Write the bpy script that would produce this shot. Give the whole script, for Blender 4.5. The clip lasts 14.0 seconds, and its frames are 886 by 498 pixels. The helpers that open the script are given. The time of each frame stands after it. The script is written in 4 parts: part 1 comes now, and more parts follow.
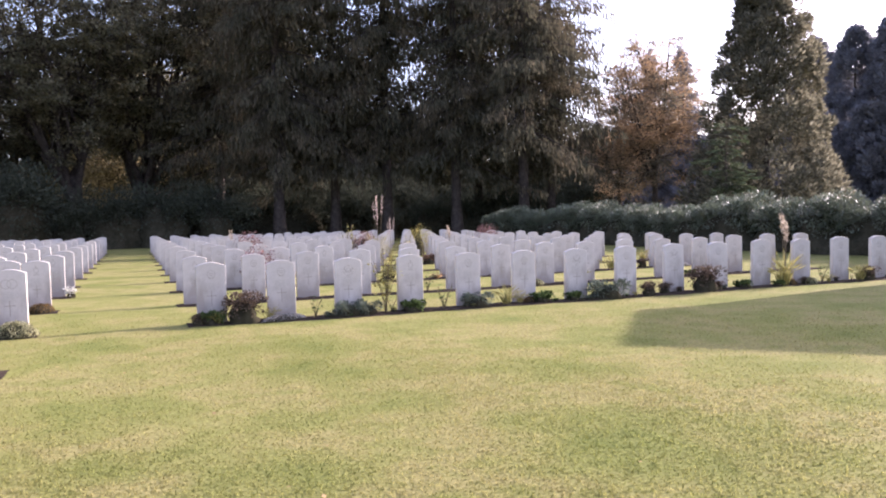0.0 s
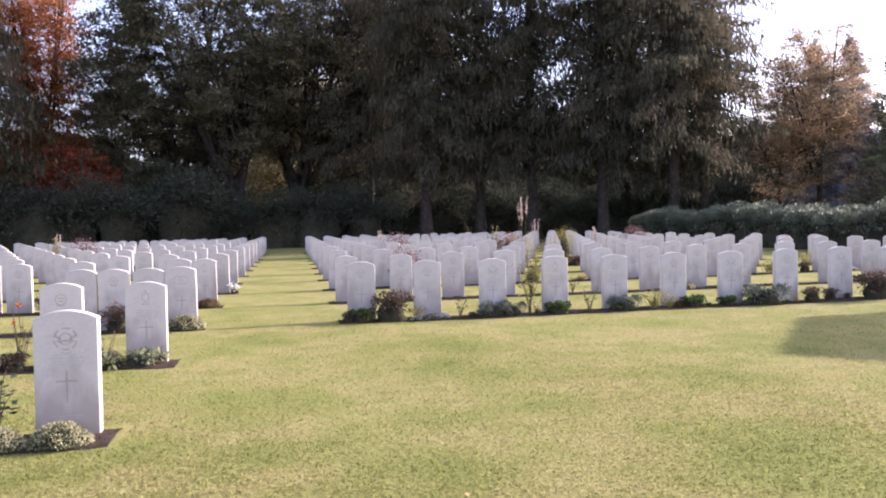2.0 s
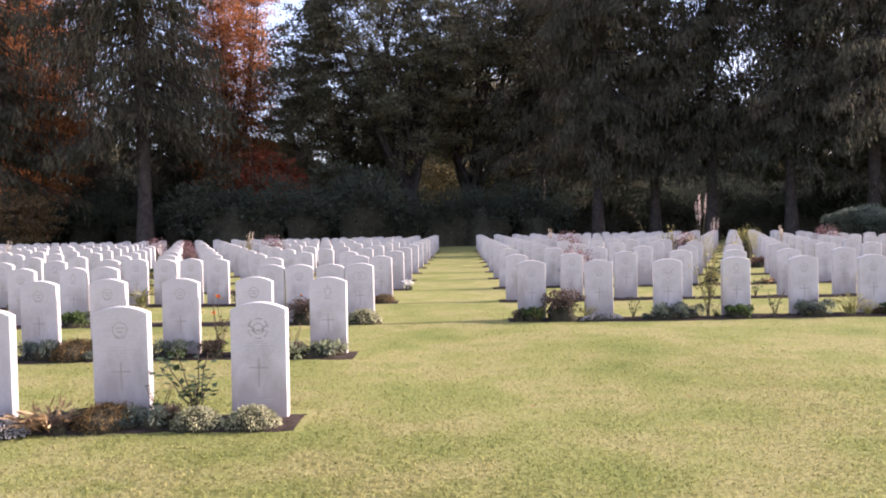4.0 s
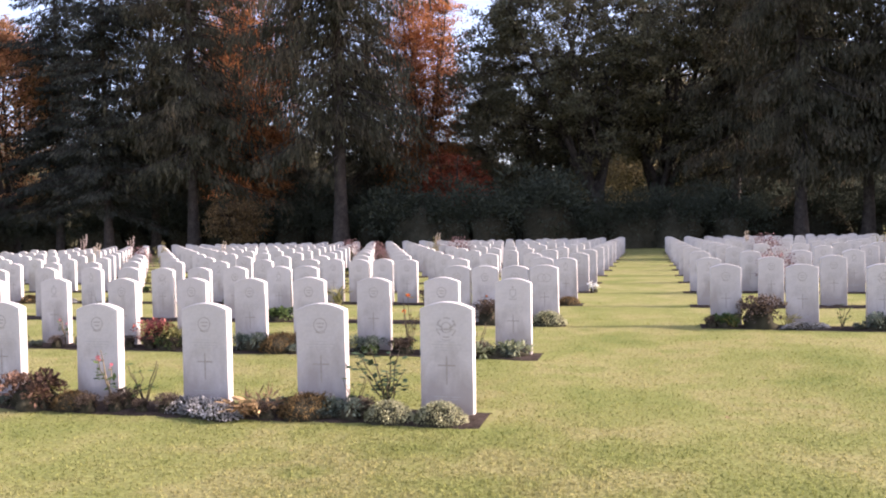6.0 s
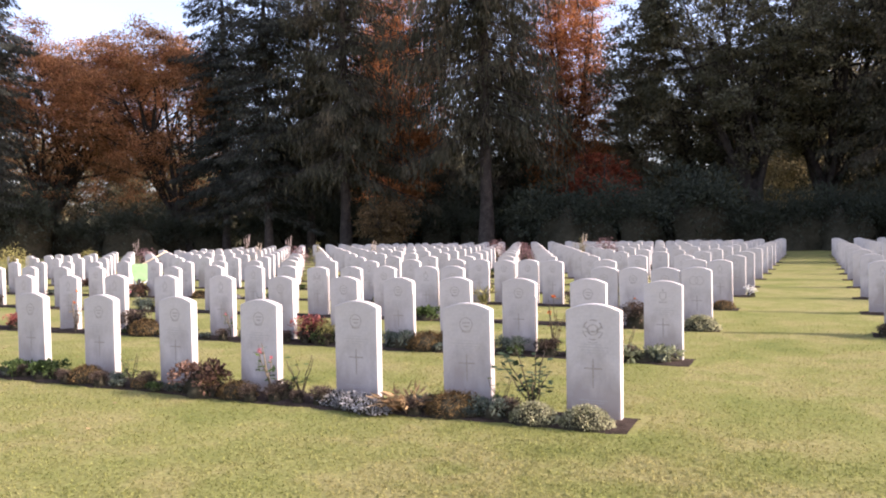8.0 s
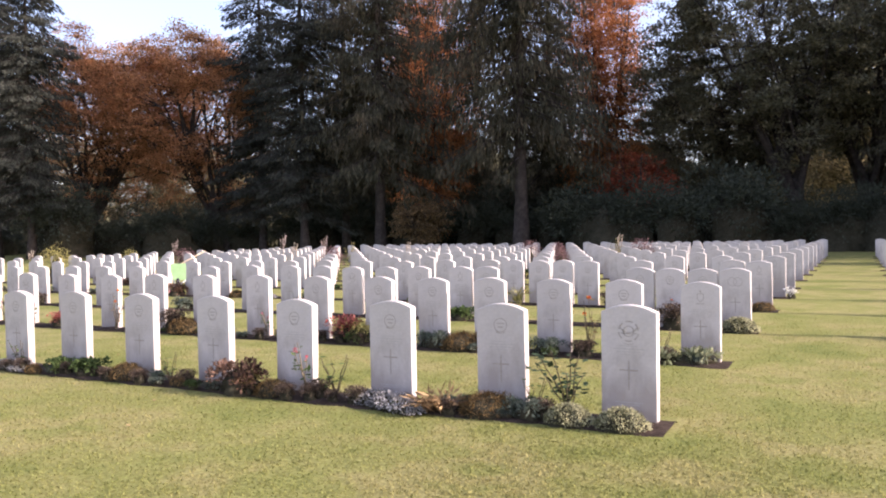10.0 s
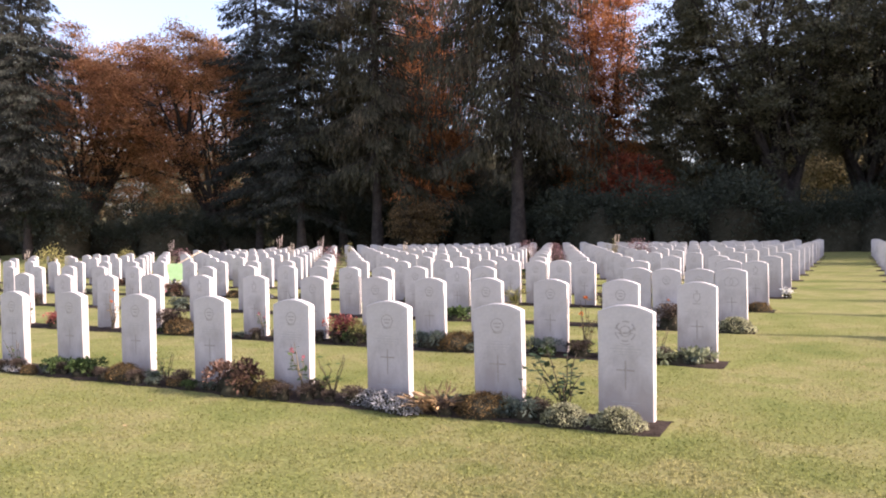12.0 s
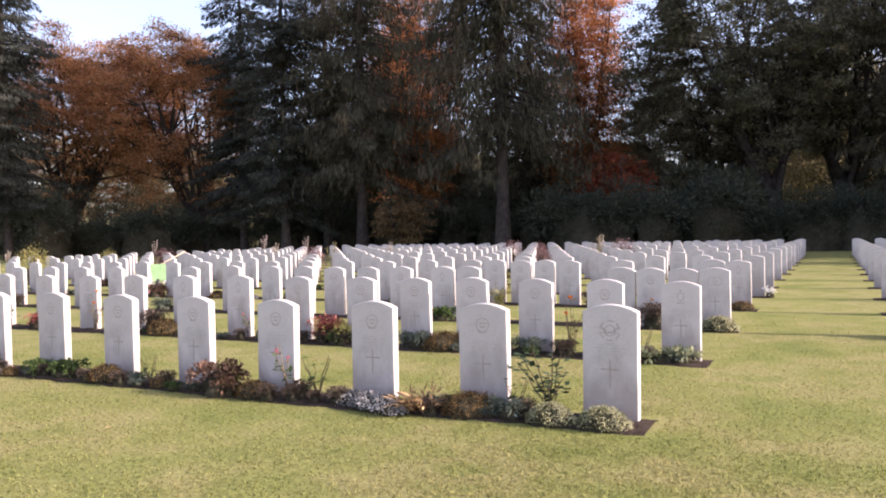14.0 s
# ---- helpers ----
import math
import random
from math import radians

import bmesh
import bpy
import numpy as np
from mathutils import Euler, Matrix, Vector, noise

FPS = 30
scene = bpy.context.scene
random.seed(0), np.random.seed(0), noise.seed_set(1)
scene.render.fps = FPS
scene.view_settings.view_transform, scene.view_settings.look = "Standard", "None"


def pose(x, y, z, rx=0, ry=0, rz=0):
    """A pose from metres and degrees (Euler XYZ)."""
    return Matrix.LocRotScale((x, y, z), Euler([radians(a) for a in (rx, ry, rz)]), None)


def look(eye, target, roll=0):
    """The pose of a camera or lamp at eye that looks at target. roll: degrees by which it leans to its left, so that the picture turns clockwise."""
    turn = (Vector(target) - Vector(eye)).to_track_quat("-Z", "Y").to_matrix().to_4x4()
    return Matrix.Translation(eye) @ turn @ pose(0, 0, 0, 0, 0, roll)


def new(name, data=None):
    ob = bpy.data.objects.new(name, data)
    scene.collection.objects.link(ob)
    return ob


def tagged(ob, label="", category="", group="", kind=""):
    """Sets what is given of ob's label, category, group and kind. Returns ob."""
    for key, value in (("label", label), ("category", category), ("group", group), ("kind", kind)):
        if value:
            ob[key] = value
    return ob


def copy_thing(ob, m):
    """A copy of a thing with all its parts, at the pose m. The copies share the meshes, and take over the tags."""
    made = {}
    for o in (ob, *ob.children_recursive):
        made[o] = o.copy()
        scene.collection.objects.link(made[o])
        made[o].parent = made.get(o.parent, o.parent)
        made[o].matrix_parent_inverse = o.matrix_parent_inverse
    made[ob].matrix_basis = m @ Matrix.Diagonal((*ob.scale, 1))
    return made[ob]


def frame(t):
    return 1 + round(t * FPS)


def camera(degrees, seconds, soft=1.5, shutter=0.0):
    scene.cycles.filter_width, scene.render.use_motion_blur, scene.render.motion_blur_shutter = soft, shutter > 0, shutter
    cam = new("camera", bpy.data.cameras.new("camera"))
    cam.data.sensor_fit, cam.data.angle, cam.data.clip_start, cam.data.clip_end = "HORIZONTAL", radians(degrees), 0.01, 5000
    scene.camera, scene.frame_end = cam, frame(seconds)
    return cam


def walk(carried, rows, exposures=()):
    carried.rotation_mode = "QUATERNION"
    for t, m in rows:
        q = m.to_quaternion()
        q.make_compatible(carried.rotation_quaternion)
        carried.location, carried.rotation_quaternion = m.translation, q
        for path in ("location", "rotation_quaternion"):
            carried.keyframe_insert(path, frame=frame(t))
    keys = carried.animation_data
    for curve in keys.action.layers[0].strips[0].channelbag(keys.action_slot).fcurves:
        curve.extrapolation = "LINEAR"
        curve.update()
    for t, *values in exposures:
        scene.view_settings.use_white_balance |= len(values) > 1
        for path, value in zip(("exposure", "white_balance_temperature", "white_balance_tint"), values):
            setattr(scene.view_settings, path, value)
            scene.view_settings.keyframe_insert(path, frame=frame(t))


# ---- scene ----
cam = camera(58.5, 14.0, soft=2.0)
PATH = [
    (0.0, (0.105, 0.128, 1.300), (3.739, 9.437, 0.925), -1.30),
    (0.5, (0.105, 0.128, 1.300), (3.557, 9.506, 0.931), -1.32),
    (1.0, (0.105, 0.128, 1.300), (3.109, 9.659, 0.946), -1.25),
    (1.5, (0.105, 0.128, 1.300), (2.614, 9.802, 0.962), -1.25),
    (2.0, (0.105, 0.128, 1.300), (1.992, 9.943, 0.978), -1.26),
    (2.5, (0.104, 0.127, 1.300), (1.471, 10.028, 0.989), -1.25),
    (3.0, (0.102, 0.124, 1.300), (0.916, 10.086, 0.994), -1.15),
    (5.5, (0.085, 0.100, 1.303), (-1.807, 9.916, 1.057), -1.20),
    (6.0, (0.083, 0.096, 1.304), (-2.443, 9.769, 1.075), -1.12),
    (6.5, (0.081, 0.093, 1.304), (-3.054, 9.587, 1.096), -1.10),
    (7.0, (0.080, 0.092, 1.304), (-3.604, 9.387, 1.109), -1.08),
    (7.5, (0.080, 0.092, 1.304), (-3.900, 9.264, 1.117), -1.10),
    (8.0, (0.080, 0.092, 1.304), (-4.164, 9.145, 1.117), -1.03),
    (8.5, (0.080, 0.092, 1.304), (-4.362, 9.049, 1.117), -1.02),
    (9.0, (0.080, 0.092, 1.304), (-4.516, 8.971, 1.118), -1.01),
    (11.5, (0.080, 0.092, 1.304), (-4.563, 8.947, 1.135), -0.97),
    (12.0, (0.080, 0.092, 1.304), (-4.518, 8.971, 1.130), -0.98),
    (12.5, (0.080, 0.092, 1.304), (-4.473, 8.993, 1.128), -0.98),
    (13.0, (0.080, 0.092, 1.304), (-4.425, 9.018, 1.125), -1.04),
    (13.5, (0.080, 0.092, 1.304), (-4.381, 9.040, 1.125), -1.01),
    (14.0, (0.080, 0.092, 1.304), (-4.350, 9.055, 1.126), -1.04),
]
walk(cam, [(t, look(eye, target, roll)) for t, eye, target, roll in PATH], exposures=[(0.0, 1.33, 5900, 33), (3.0, 1.31, 5930, 32), (6.5, 1.25, 6060, 30), (9.0, 1.13, 6080, 29), (14.0, 1.09, 6080, 29)])

# ---- world, sun ----
SUN_EL, SUN_TURN = 22.0, 9.5      # height of the sun; how far it stands ahead of the x axis
world = bpy.data.worlds.new("sky")
scene.world = world
world.use_nodes = True
wn = world.node_tree
sky = wn.nodes.new("ShaderNodeTexSky")
sky.sky_type, sky.sun_disc = "NISHITA", False
sky.sun_elevation, sky.sun_rotation = radians(SUN_EL), radians(90 - SUN_TURN)
sky.air_density, sky.dust_density, sky.ozone_density = 1.0, 2.5, 1.0
sky_lift = wn.nodes.new("ShaderNodeVectorMath")      # even near-white added over the whole sky, to brighten it and its fill light
sky_lift.operation = "ADD"
sky_lift.inputs[1].default_value = (0.9, 0.89, 0.89)
wn.links.new(sky.outputs[0], sky_lift.inputs[0])
wn.links.new(sky_lift.outputs[0], wn.nodes["Background"].inputs[0])
wn.nodes["Background"].inputs[1].default_value = 0.15
sun = new("sun", bpy.data.lights.new("sun", "SUN"))
sun.data.energy, sun.data.angle, sun.data.color = 5.0, radians(0.55), (1.0, 0.9, 0.74)
to_sun = Vector((math.cos(radians(SUN_TURN)) * math.cos(radians(SUN_EL)), math.sin(radians(SUN_TURN)) * math.cos(radians(SUN_EL)), math.sin(radians(SUN_EL))))
sun.matrix_world = look((40, 0, 40), Vector((40, 0, 40)) - to_sun)


# ---- materials ----
def surface(name, colors, scale=6.0, rough=0.8, fine=60.0, fine_amount=0.25, bump=0.2, bump_scale=80.0, per="", spread=0.25,
            translucent=0.0, spec=0.3, coords="Object"):
    """A surface of two scales of variation: colors is a ramp of (place, colour); per: 'island' or 'object' for piece by piece change."""
    m = bpy.data.materials.new(name)
    m.use_nodes = True
    nt = m.node_tree
    nd, lk = nt.nodes, nt.links
    bsdf = nd["Principled BSDF"]
    bsdf.inputs["Roughness"].default_value = rough
    bsdf.inputs["Specular IOR Level"].default_value = spec
    tc = nd.new("ShaderNodeTexCoord")
    big = nd.new("ShaderNodeTexNoise")
    big.inputs["Scale"].default_value, big.inputs["Detail"].default_value, big.inputs["Roughness"].default_value = scale, 6, 0.6
    lk.new(tc.outputs[coords], big.inputs["Vector"])
    small = nd.new("ShaderNodeTexNoise")
    small.inputs["Scale"].default_value, small.inputs["Detail"].default_value = fine, 3
    lk.new(tc.outputs[coords], small.inputs["Vector"])
    ramp = nd.new("ShaderNodeValToRGB")
    el = ramp.color_ramp.elements
    el[0].position, el[0].color = colors[0][0], (*colors[0][1], 1)
    el[1].position, el[1].color = colors[-1][0], (*colors[-1][1], 1)
    for p, c in colors[1:-1]:
        e = el.new(p)
        e.color = (*c, 1)
    lk.new(big.outputs["Fac"], ramp.inputs[0])
    val = nd.new("ShaderNodeMapRange")
    val.inputs["From Min"].default_value, val.inputs["From Max"].default_value = 0.3, 0.7
    val.inputs["To Min"].default_value, val.inputs["To Max"].default_value = 1 - fine_amount, 1 + fine_amount
    lk.new(small.outputs["Fac"], val.inputs["Value"])
    hsv = nd.new("ShaderNodeHueSaturation")
    lk.new(ramp.outputs[0], hsv.inputs["Color"])
    out = val.outputs[0]
    if per:
        if per == "island":
            src = nd.new("ShaderNodeNewGeometry").outputs["Random Per Island"]
        else:
            src = nd.new("ShaderNodeObjectInfo").outputs["Random"]
        pv = nd.new("ShaderNodeMapRange")
        pv.inputs["To Min"].default_value, pv.inputs["To Max"].default_value = 1 - spread, 1 + spread
        lk.new(src, pv.inputs["Value"])
        mul = nd.new("ShaderNodeMath")
        mul.operation = "MULTIPLY"
        lk.new(pv.outputs[0], mul.inputs[0])
        lk.new(out, mul.inputs[1])
        out = mul.outputs[0]
    lk.new(out, hsv.inputs["Value"])
    lk.new(hsv.outputs[0], bsdf.inputs["Base Color"])
    if bump:
        bn = nd.new("ShaderNodeTexNoise")
        bn.inputs["Scale"].default_value, bn.inputs["Detail"].default_value = bump_scale, 4
        lk.new(tc.outputs[coords], bn.inputs["Vector"])
        bp = nd.new("ShaderNodeBump")
        bp.inputs["Strength"].default_value, bp.inputs["Distance"].default_value = bump, 0.01
        lk.new(bn.outputs["Fac"], bp.inputs["Height"])
        lk.new(bp.outputs[0], bsdf.inputs["Normal"])
    if translucent:
        tr = nd.new("ShaderNodeBsdfTranslucent")
        lk.new(hsv.outputs[0], tr.inputs["Color"])
        mix = nd.new("ShaderNodeMixShader")
        mix.inputs[0].default_value = translucent
        lk.new(bsdf.outputs[0], mix.inputs[1])
        lk.new(tr.outputs[0], mix.inputs[2])
        lk.new(mix.outputs[0], nd["Material Output"].inputs[0])
    return m


def leaf(name, dark, light, translucent=0.35, spread=0.5, rough=0.8, spec=0.06, scale=0.6):
    return surface(name, [(0.3, dark), (0.7, light)], scale=scale, fine=9.0, fine_amount=0.3, rough=rough, bump=0, per="island", spread=spread,
                   translucent=translucent, spec=spec)


TURF = [(0.26, (0.134, 0.155, 0.042)), (0.4, (0.178, 0.187, 0.056)), (0.5, (0.21, 0.207, 0.069)), (0.58, (0.248, 0.224, 0.089)), (0.66, (0.195, 0.197, 0.063)), (0.78, (0.142, 0.16, 0.045))]
M_LAWN = surface("lawn_turf", TURF, scale=0.9, fine=38, fine_amount=0.27, rough=0.95, bump=0.5, bump_scale=42, spec=0.05)
M_BLADE = surface("grass_blade", [(p, tuple(1.28 * c for c in col)) for p, col in TURF], scale=0.9, fine=38, fine_amount=0.27, rough=0.95, bump=0, per="island", spread=0.22, translucent=0.5, spec=0.02)
M_SOIL = surface("dark_soil", [(0.3, (0.03, 0.022, 0.017)), (0.7, (0.07, 0.052, 0.04))], scale=9, fine=70, fine_amount=0.4, rough=1.0, bump=1.0, bump_scale=45, spec=0.05)
M_STONE = surface("portland_stone", [(0.28, (0.41, 0.37, 0.335)), (0.45, (0.53, 0.487, 0.452)), (0.7, (0.59, 0.546, 0.512))], scale=3.2, fine=45, fine_amount=0.05,
                  rough=0.8, bump=0.25, bump_scale=220, per="object", spread=0.06, spec=0.2)


def stain_stone(m):
    """Ragged beige splash stains near the soil and faint rain streaks on the stone."""
    nd, lk = m.node_tree.nodes, m.node_tree.links
    bsdf = nd["Principled BSDF"]
    old = bsdf.inputs["Base Color"].links[0].from_socket
    tc = nd.new("ShaderNodeTexCoord")
    info = nd.new("ShaderNodeObjectInfo")
    shift = nd.new("ShaderNodeVectorMath")
    shift.operation = "MULTIPLY_ADD"
    shift.inputs[1].default_value = (1.0, 1.0, 0.45)
    comb = nd.new("ShaderNodeCombineXYZ")
    big = nd.new("ShaderNodeMath")
    big.operation = "MULTIPLY"
    big.inputs[1].default_value = 37.0
    lk.new(info.outputs["Random"], big.inputs[0])
    lk.new(big.outputs[0], comb.inputs[0])
    lk.new(big.outputs[0], comb.inputs[2])
    lk.new(tc.outputs["Object"], shift.inputs[0])
    lk.new(comb.outputs[0], shift.inputs[2])
    ns = nd.new("ShaderNodeTexNoise")
    ns.inputs["Scale"].default_value, ns.inputs["Detail"].default_value, ns.inputs["Roughness"].default_value = 4.0, 5, 0.55
    lk.new(shift.outputs[0], ns.inputs["Vector"])
    sep = nd.new("ShaderNodeSeparateXYZ")
    lk.new(tc.outputs["Object"], sep.inputs[0])
    edge = nd.new("ShaderNodeMath")
    edge.operation = "MULTIPLY_ADD"
    edge.inputs[1].default_value, edge.inputs[2].default_value = -0.62, 0.19
    lk.new(sep.outputs[2], edge.inputs[0])
    add = nd.new("ShaderNodeMath")
    add.operation = "ADD"
    lk.new(edge.outputs[0], add.inputs[0])
    lk.new(ns.outputs["Fac"], add.inputs[1])
    fac = nd.new("ShaderNodeMapRange")
    fac.inputs["From Min"].default_value, fac.inputs["From Max"].default_value = 0.4, 0.62
    fac.inputs["To Max"].default_value = 0.75
    lk.new(add.outputs[0], fac.inputs["Value"])
    mix = nd.new("ShaderNodeMix")
    mix.data_type = "RGBA"
    mix.inputs[7].default_value = (0.335, 0.29, 0.255, 1)
    lk.new(fac.outputs[0], mix.inputs[0])
    lk.new(old, mix.inputs[6])
    lk.new(mix.outputs[2], bsdf.inputs["Base Color"])
    return m


stain_stone(M_STONE)
# Carving tones: darker than the slab, with the shade of cut lines painted in.
M_CARVED = surface("shaded_carving", [(0.3, (0.33, 0.29, 0.25)), (0.7, (0.405, 0.362, 0.32))], scale=20, fine=90, fine_amount=0.15, rough=0.95, bump=0.3, bump_scale=200, spec=0.05)
M_BADGE = surface("shaded_badge", [(0.3, (0.375, 0.335, 0.295)), (0.7, (0.465, 0.42, 0.38))], scale=20, fine=90, fine_amount=0.15, rough=0.95, bump=0.3, bump_scale=200, spec=0.05)
M_LETTERING = surface("shaded_worn_lettering", [(0.3, (0.41, 0.385, 0.355)), (0.7, (0.47, 0.44, 0.41))], scale=20, fine=90, fine_amount=0.1, rough=0.95, bump=0.2, bump_scale=200, spec=0.05)
M_BARK = surface("bark", [(0.3, (0.03, 0.025, 0.022)), (0.7, (0.085, 0.07, 0.06))], scale=3, fine=25, fine_amount=0.4, rough=0.95, bump=1.0, bump_scale=18, spec=0.1)
M_TWIG = surface("twig_bark", [(0.3, (0.09, 0.07, 0.045)), (0.7, (0.2, 0.16, 0.1))], scale=15, fine=90, rough=0.9, bump=0, spec=0.1)
M_SPRUCE = surface("spruce_needles", [(0.3, (0.066, 0.069, 0.046)), (0.5, (0.094, 0.088, 0.059)), (0.68, (0.142, 0.115, 0.077))], scale=0.35, fine=5.0, fine_amount=0.25, rough=0.85, bump=0, per="island", spread=0.35, translucent=0.42, spec=0.05)
M_FIR = leaf("blue_fir_needles", (0.05, 0.054, 0.044), (0.084, 0.086, 0.068), translucent=0.38, spread=0.4)
M_CYPRESS = leaf("cypress_spray", (0.125, 0.122, 0.088), (0.205, 0.19, 0.132), translucent=0.5, spread=0.45)
# Pale bluish needles: the haze of distance is mixed into this colour.
M_FARFIR = leaf("haze_tinted_fir_needles", (0.18, 0.185, 0.205), (0.22, 0.225, 0.25), translucent=0.4, spread=0.12)
M_YOUNG = leaf("young_spruce_needles", (0.05, 0.068, 0.038), (0.1, 0.12, 0.065), translucent=0.2, spread=0.45)
M_OAKGREEN = leaf("dark_oak_leaf", (0.12, 0.124, 0.082), (0.205, 0.18, 0.11), translucent=0.48, spread=0.4, scale=0.3)
M_ORANGE = leaf("orange_beech_leaf", (0.27, 0.105, 0.04), (0.48, 0.22, 0.085), translucent=0.5, spread=0.45)
M_RUST = leaf("rust_oak_leaf", (0.33, 0.165, 0.078), (0.58, 0.3, 0.135), translucent=0.55, spread=0.5)
M_RED = leaf("copper_red_leaf", (0.2, 0.05, 0.028), (0.34, 0.1, 0.05), translucent=0.45, spread=0.45)
M_BRONZE = leaf("bronze_maple_leaf", (0.13, 0.095, 0.05), (0.22, 0.15, 0.075), translucent=0.4, spread=0.4)
M_GOLD = surface("golden_larch_leaf", [(0.4, (0.15, 0.142, 0.105)), (0.6, (0.45, 0.31, 0.18))], scale=0.28, fine=9.0, fine_amount=0.25, rough=0.8, bump=0, per="island", spread=0.3, translucent=0.5, spec=0.06)
M_OLIVE = leaf("yellowing_leaf", (0.17, 0.153, 0.085), (0.34, 0.285, 0.155), translucent=0.5, spread=0.5)
M_THICKET = leaf("thicket_leaf", (0.12, 0.095, 0.048), (0.21, 0.155, 0.075), translucent=0.35, spread=0.35, scale=0.25)
M_RHODO = leaf("rhododendron_leaf", (0.09, 0.112, 0.075), (0.2, 0.225, 0.15), translucent=0.2, spread=0.4, rough=0.45, spec=0.5)
# Darker copy of the rhododendron leaf; shade under the trees is in its colour.
M_RHODO_DARK = leaf("shade_toned_evergreen_leaf", (0.055, 0.063, 0.046), (0.078, 0.088, 0.061), translucent=0.3, spread=0.2, rough=0.85, spec=0.04)
# Dark closed hull, added inside shrubs and cushions to fill behind the leaves.
M_CORE = surface("shrub_hull", [(0.3, (0.028, 0.027, 0.018)), (0.7, (0.06, 0.054, 0.036))], scale=3, fine=15, rough=1.0, bump=0.6, bump_scale=10, spec=0.0)
M_FAR = leaf("far_wood_leaf", (0.05, 0.055, 0.035), (0.11, 0.1, 0.06), translucent=0.2, spread=0.5)

# ---- mesh helpers ----
rng = np.random.default_rng(7)


class Geo:
    """Gathers vertices and faces for one mesh."""

    def __init__(self):
        self.v, self.f, self.n = [], [], 0

    def add(self, verts, faces):
        verts = np.asarray(verts, float).reshape(-1, 3)
        self.v.append(verts)
        self.f += [tuple(i + self.n for i in f) for f in faces]
        self.n += len(verts)

    def tube(self, pts, radii, sides=6):
        pts = np.asarray(pts, float)
        k = len(pts)
        tan = np.gradient(pts, axis=0)
        tan /= np.linalg.norm(tan, axis=1)[:, None] + 1e-9
        ref = np.array([1.0, 0.0, 0.0]) if abs(tan[:, 0]).mean() < 0.8 else np.array([0.0, 1.0, 0.0])
        a = np.cross(tan, ref)
        a /= np.linalg.norm(a, axis=1)[:, None] + 1e-9
        b = np.cross(tan, a)
        ang = np.arange(sides) * 2 * np.pi / sides
        ring = pts[:, None] + np.asarray(radii, float)[:, None, None] * (a[:, None] * np.cos(ang)[None, :, None] + b[:, None] * np.sin(ang)[None, :, None])
        faces = [(i * sides + j, i * sides + (j + 1) % sides, (i + 1) * sides + (j + 1) % sides, (i + 1) * sides + j) for i in range(k - 1) for j in range(sides)]
        faces.append(tuple(range((k - 1) * sides, k * sides)))
        self.add(ring, faces)

    def mesh(self, name, material, smooth=False):
        me = bpy.data.meshes.new(name)
        me.from_pydata(np.concatenate(self.v).tolist(), [], self.f)
        me.materials.append(material)
        if smooth:
            me.polygons.foreach_set("use_smooth", [True] * len(me.polygons))
        me.update()
        return me


def quads(name, corners, material):
    """A mesh of loose four-cornered leaves; corners has the shape (n, 4, 3)."""
    n = len(corners)
    me = bpy.data.meshes.new(name)
    me.vertices.add(n * 4)
    me.vertices.foreach_set("co", np.ascontiguousarray(corners, dtype=np.float32).ravel())
    me.loops.add(n * 4)
    me.loops.foreach_set("vertex_index", np.arange(n * 4, dtype=np.int32))
    me.polygons.add(n)
    me.polygons.foreach_set("loop_start", np.arange(0, n * 4, 4, dtype=np.int32))
    me.materials.append(material)
    me.update(calc_edges=True)
    return me


def unit(v):
    return v / (np.linalg.norm(v, axis=-1, keepdims=True) + 1e-9)


def leaves(p, along, length, width, r=None, flat=0.0):
    """Diamond leaves at p pointing along, with random roll; flat pulls their faces towards the sky."""
    r = r or rng
    n = len(p)
    along = unit(along)
    side = unit(np.cross(along, r.normal(size=(n, 3)) * (1 - flat) + np.array([0, 0, 3.0]) * flat))
    length = np.broadcast_to(np.asarray(length, float), (n,))[:, None]
    width = np.broadcast_to(np.asarray(width, float), (n,))[:, None]
    mid = p + along * length * 0.5
    return np.stack([p, mid + side * width * 0.5, p + along * length, mid - side * width * 0.5], 1)


def obj(name, mesh, parent=None, label="", at=None):
    ob = new(name, mesh)
    if parent is not None:
        ob.parent = parent
    if at is not None:
        ob.matrix_basis = at
    if label:
        tagged(ob, label)
    return ob


def part(name, bm, material, parent, label="", smooth=False):
    me = bpy.data.meshes.new(name)
    bm.to_mesh(me)
    bm.free()
    me.materials.append(material)
    if smooth:
        me.polygons.foreach_set("use_smooth", [True] * len(me.polygons))
    return obj(name, me, parent, label)


def put(x, y, z=0.0, turn=0.0, s=1.0, sz=None):
    return Matrix.LocRotScale((x, y, z), Euler((0, 0, turn)), (s, s, s if sz is None else sz))


# ---- ground ----
def roll_of_ground(x, y):
    return 0.012 * math.sin(0.31 * x + 0.4) * math.cos(0.27 * y) + 0.006 * math.sin(1.3 * x + 0.7 * y)


def make_ground():
    g = Geo()
    xs = np.concatenate([[-3000, -600, -150], np.arange(-70, 41, 1.0), [100, 600, 3000]])
    ys = np.concatenate([[-3000, -300, -40], np.arange(-8, 60, 1.0), [90, 300, 3000]])
    grid = [(x, y, roll_of_ground(x, y) if abs(x) < 71 and -9 < y < 61 else -0.05) for y in ys for x in xs]
    w = len(xs)
    g.add(grid, [(j * w + i, j * w + i + 1, (j + 1) * w + i + 1, (j + 1) * w + i) for j in range(len(ys) - 1) for i in range(w - 1)])
    tagged(obj("ground", g.mesh("ground", M_LAWN, True)), "mown autumn lawn, green with straw-coloured dry patches", "lawn", kind="structure")


make_ground()

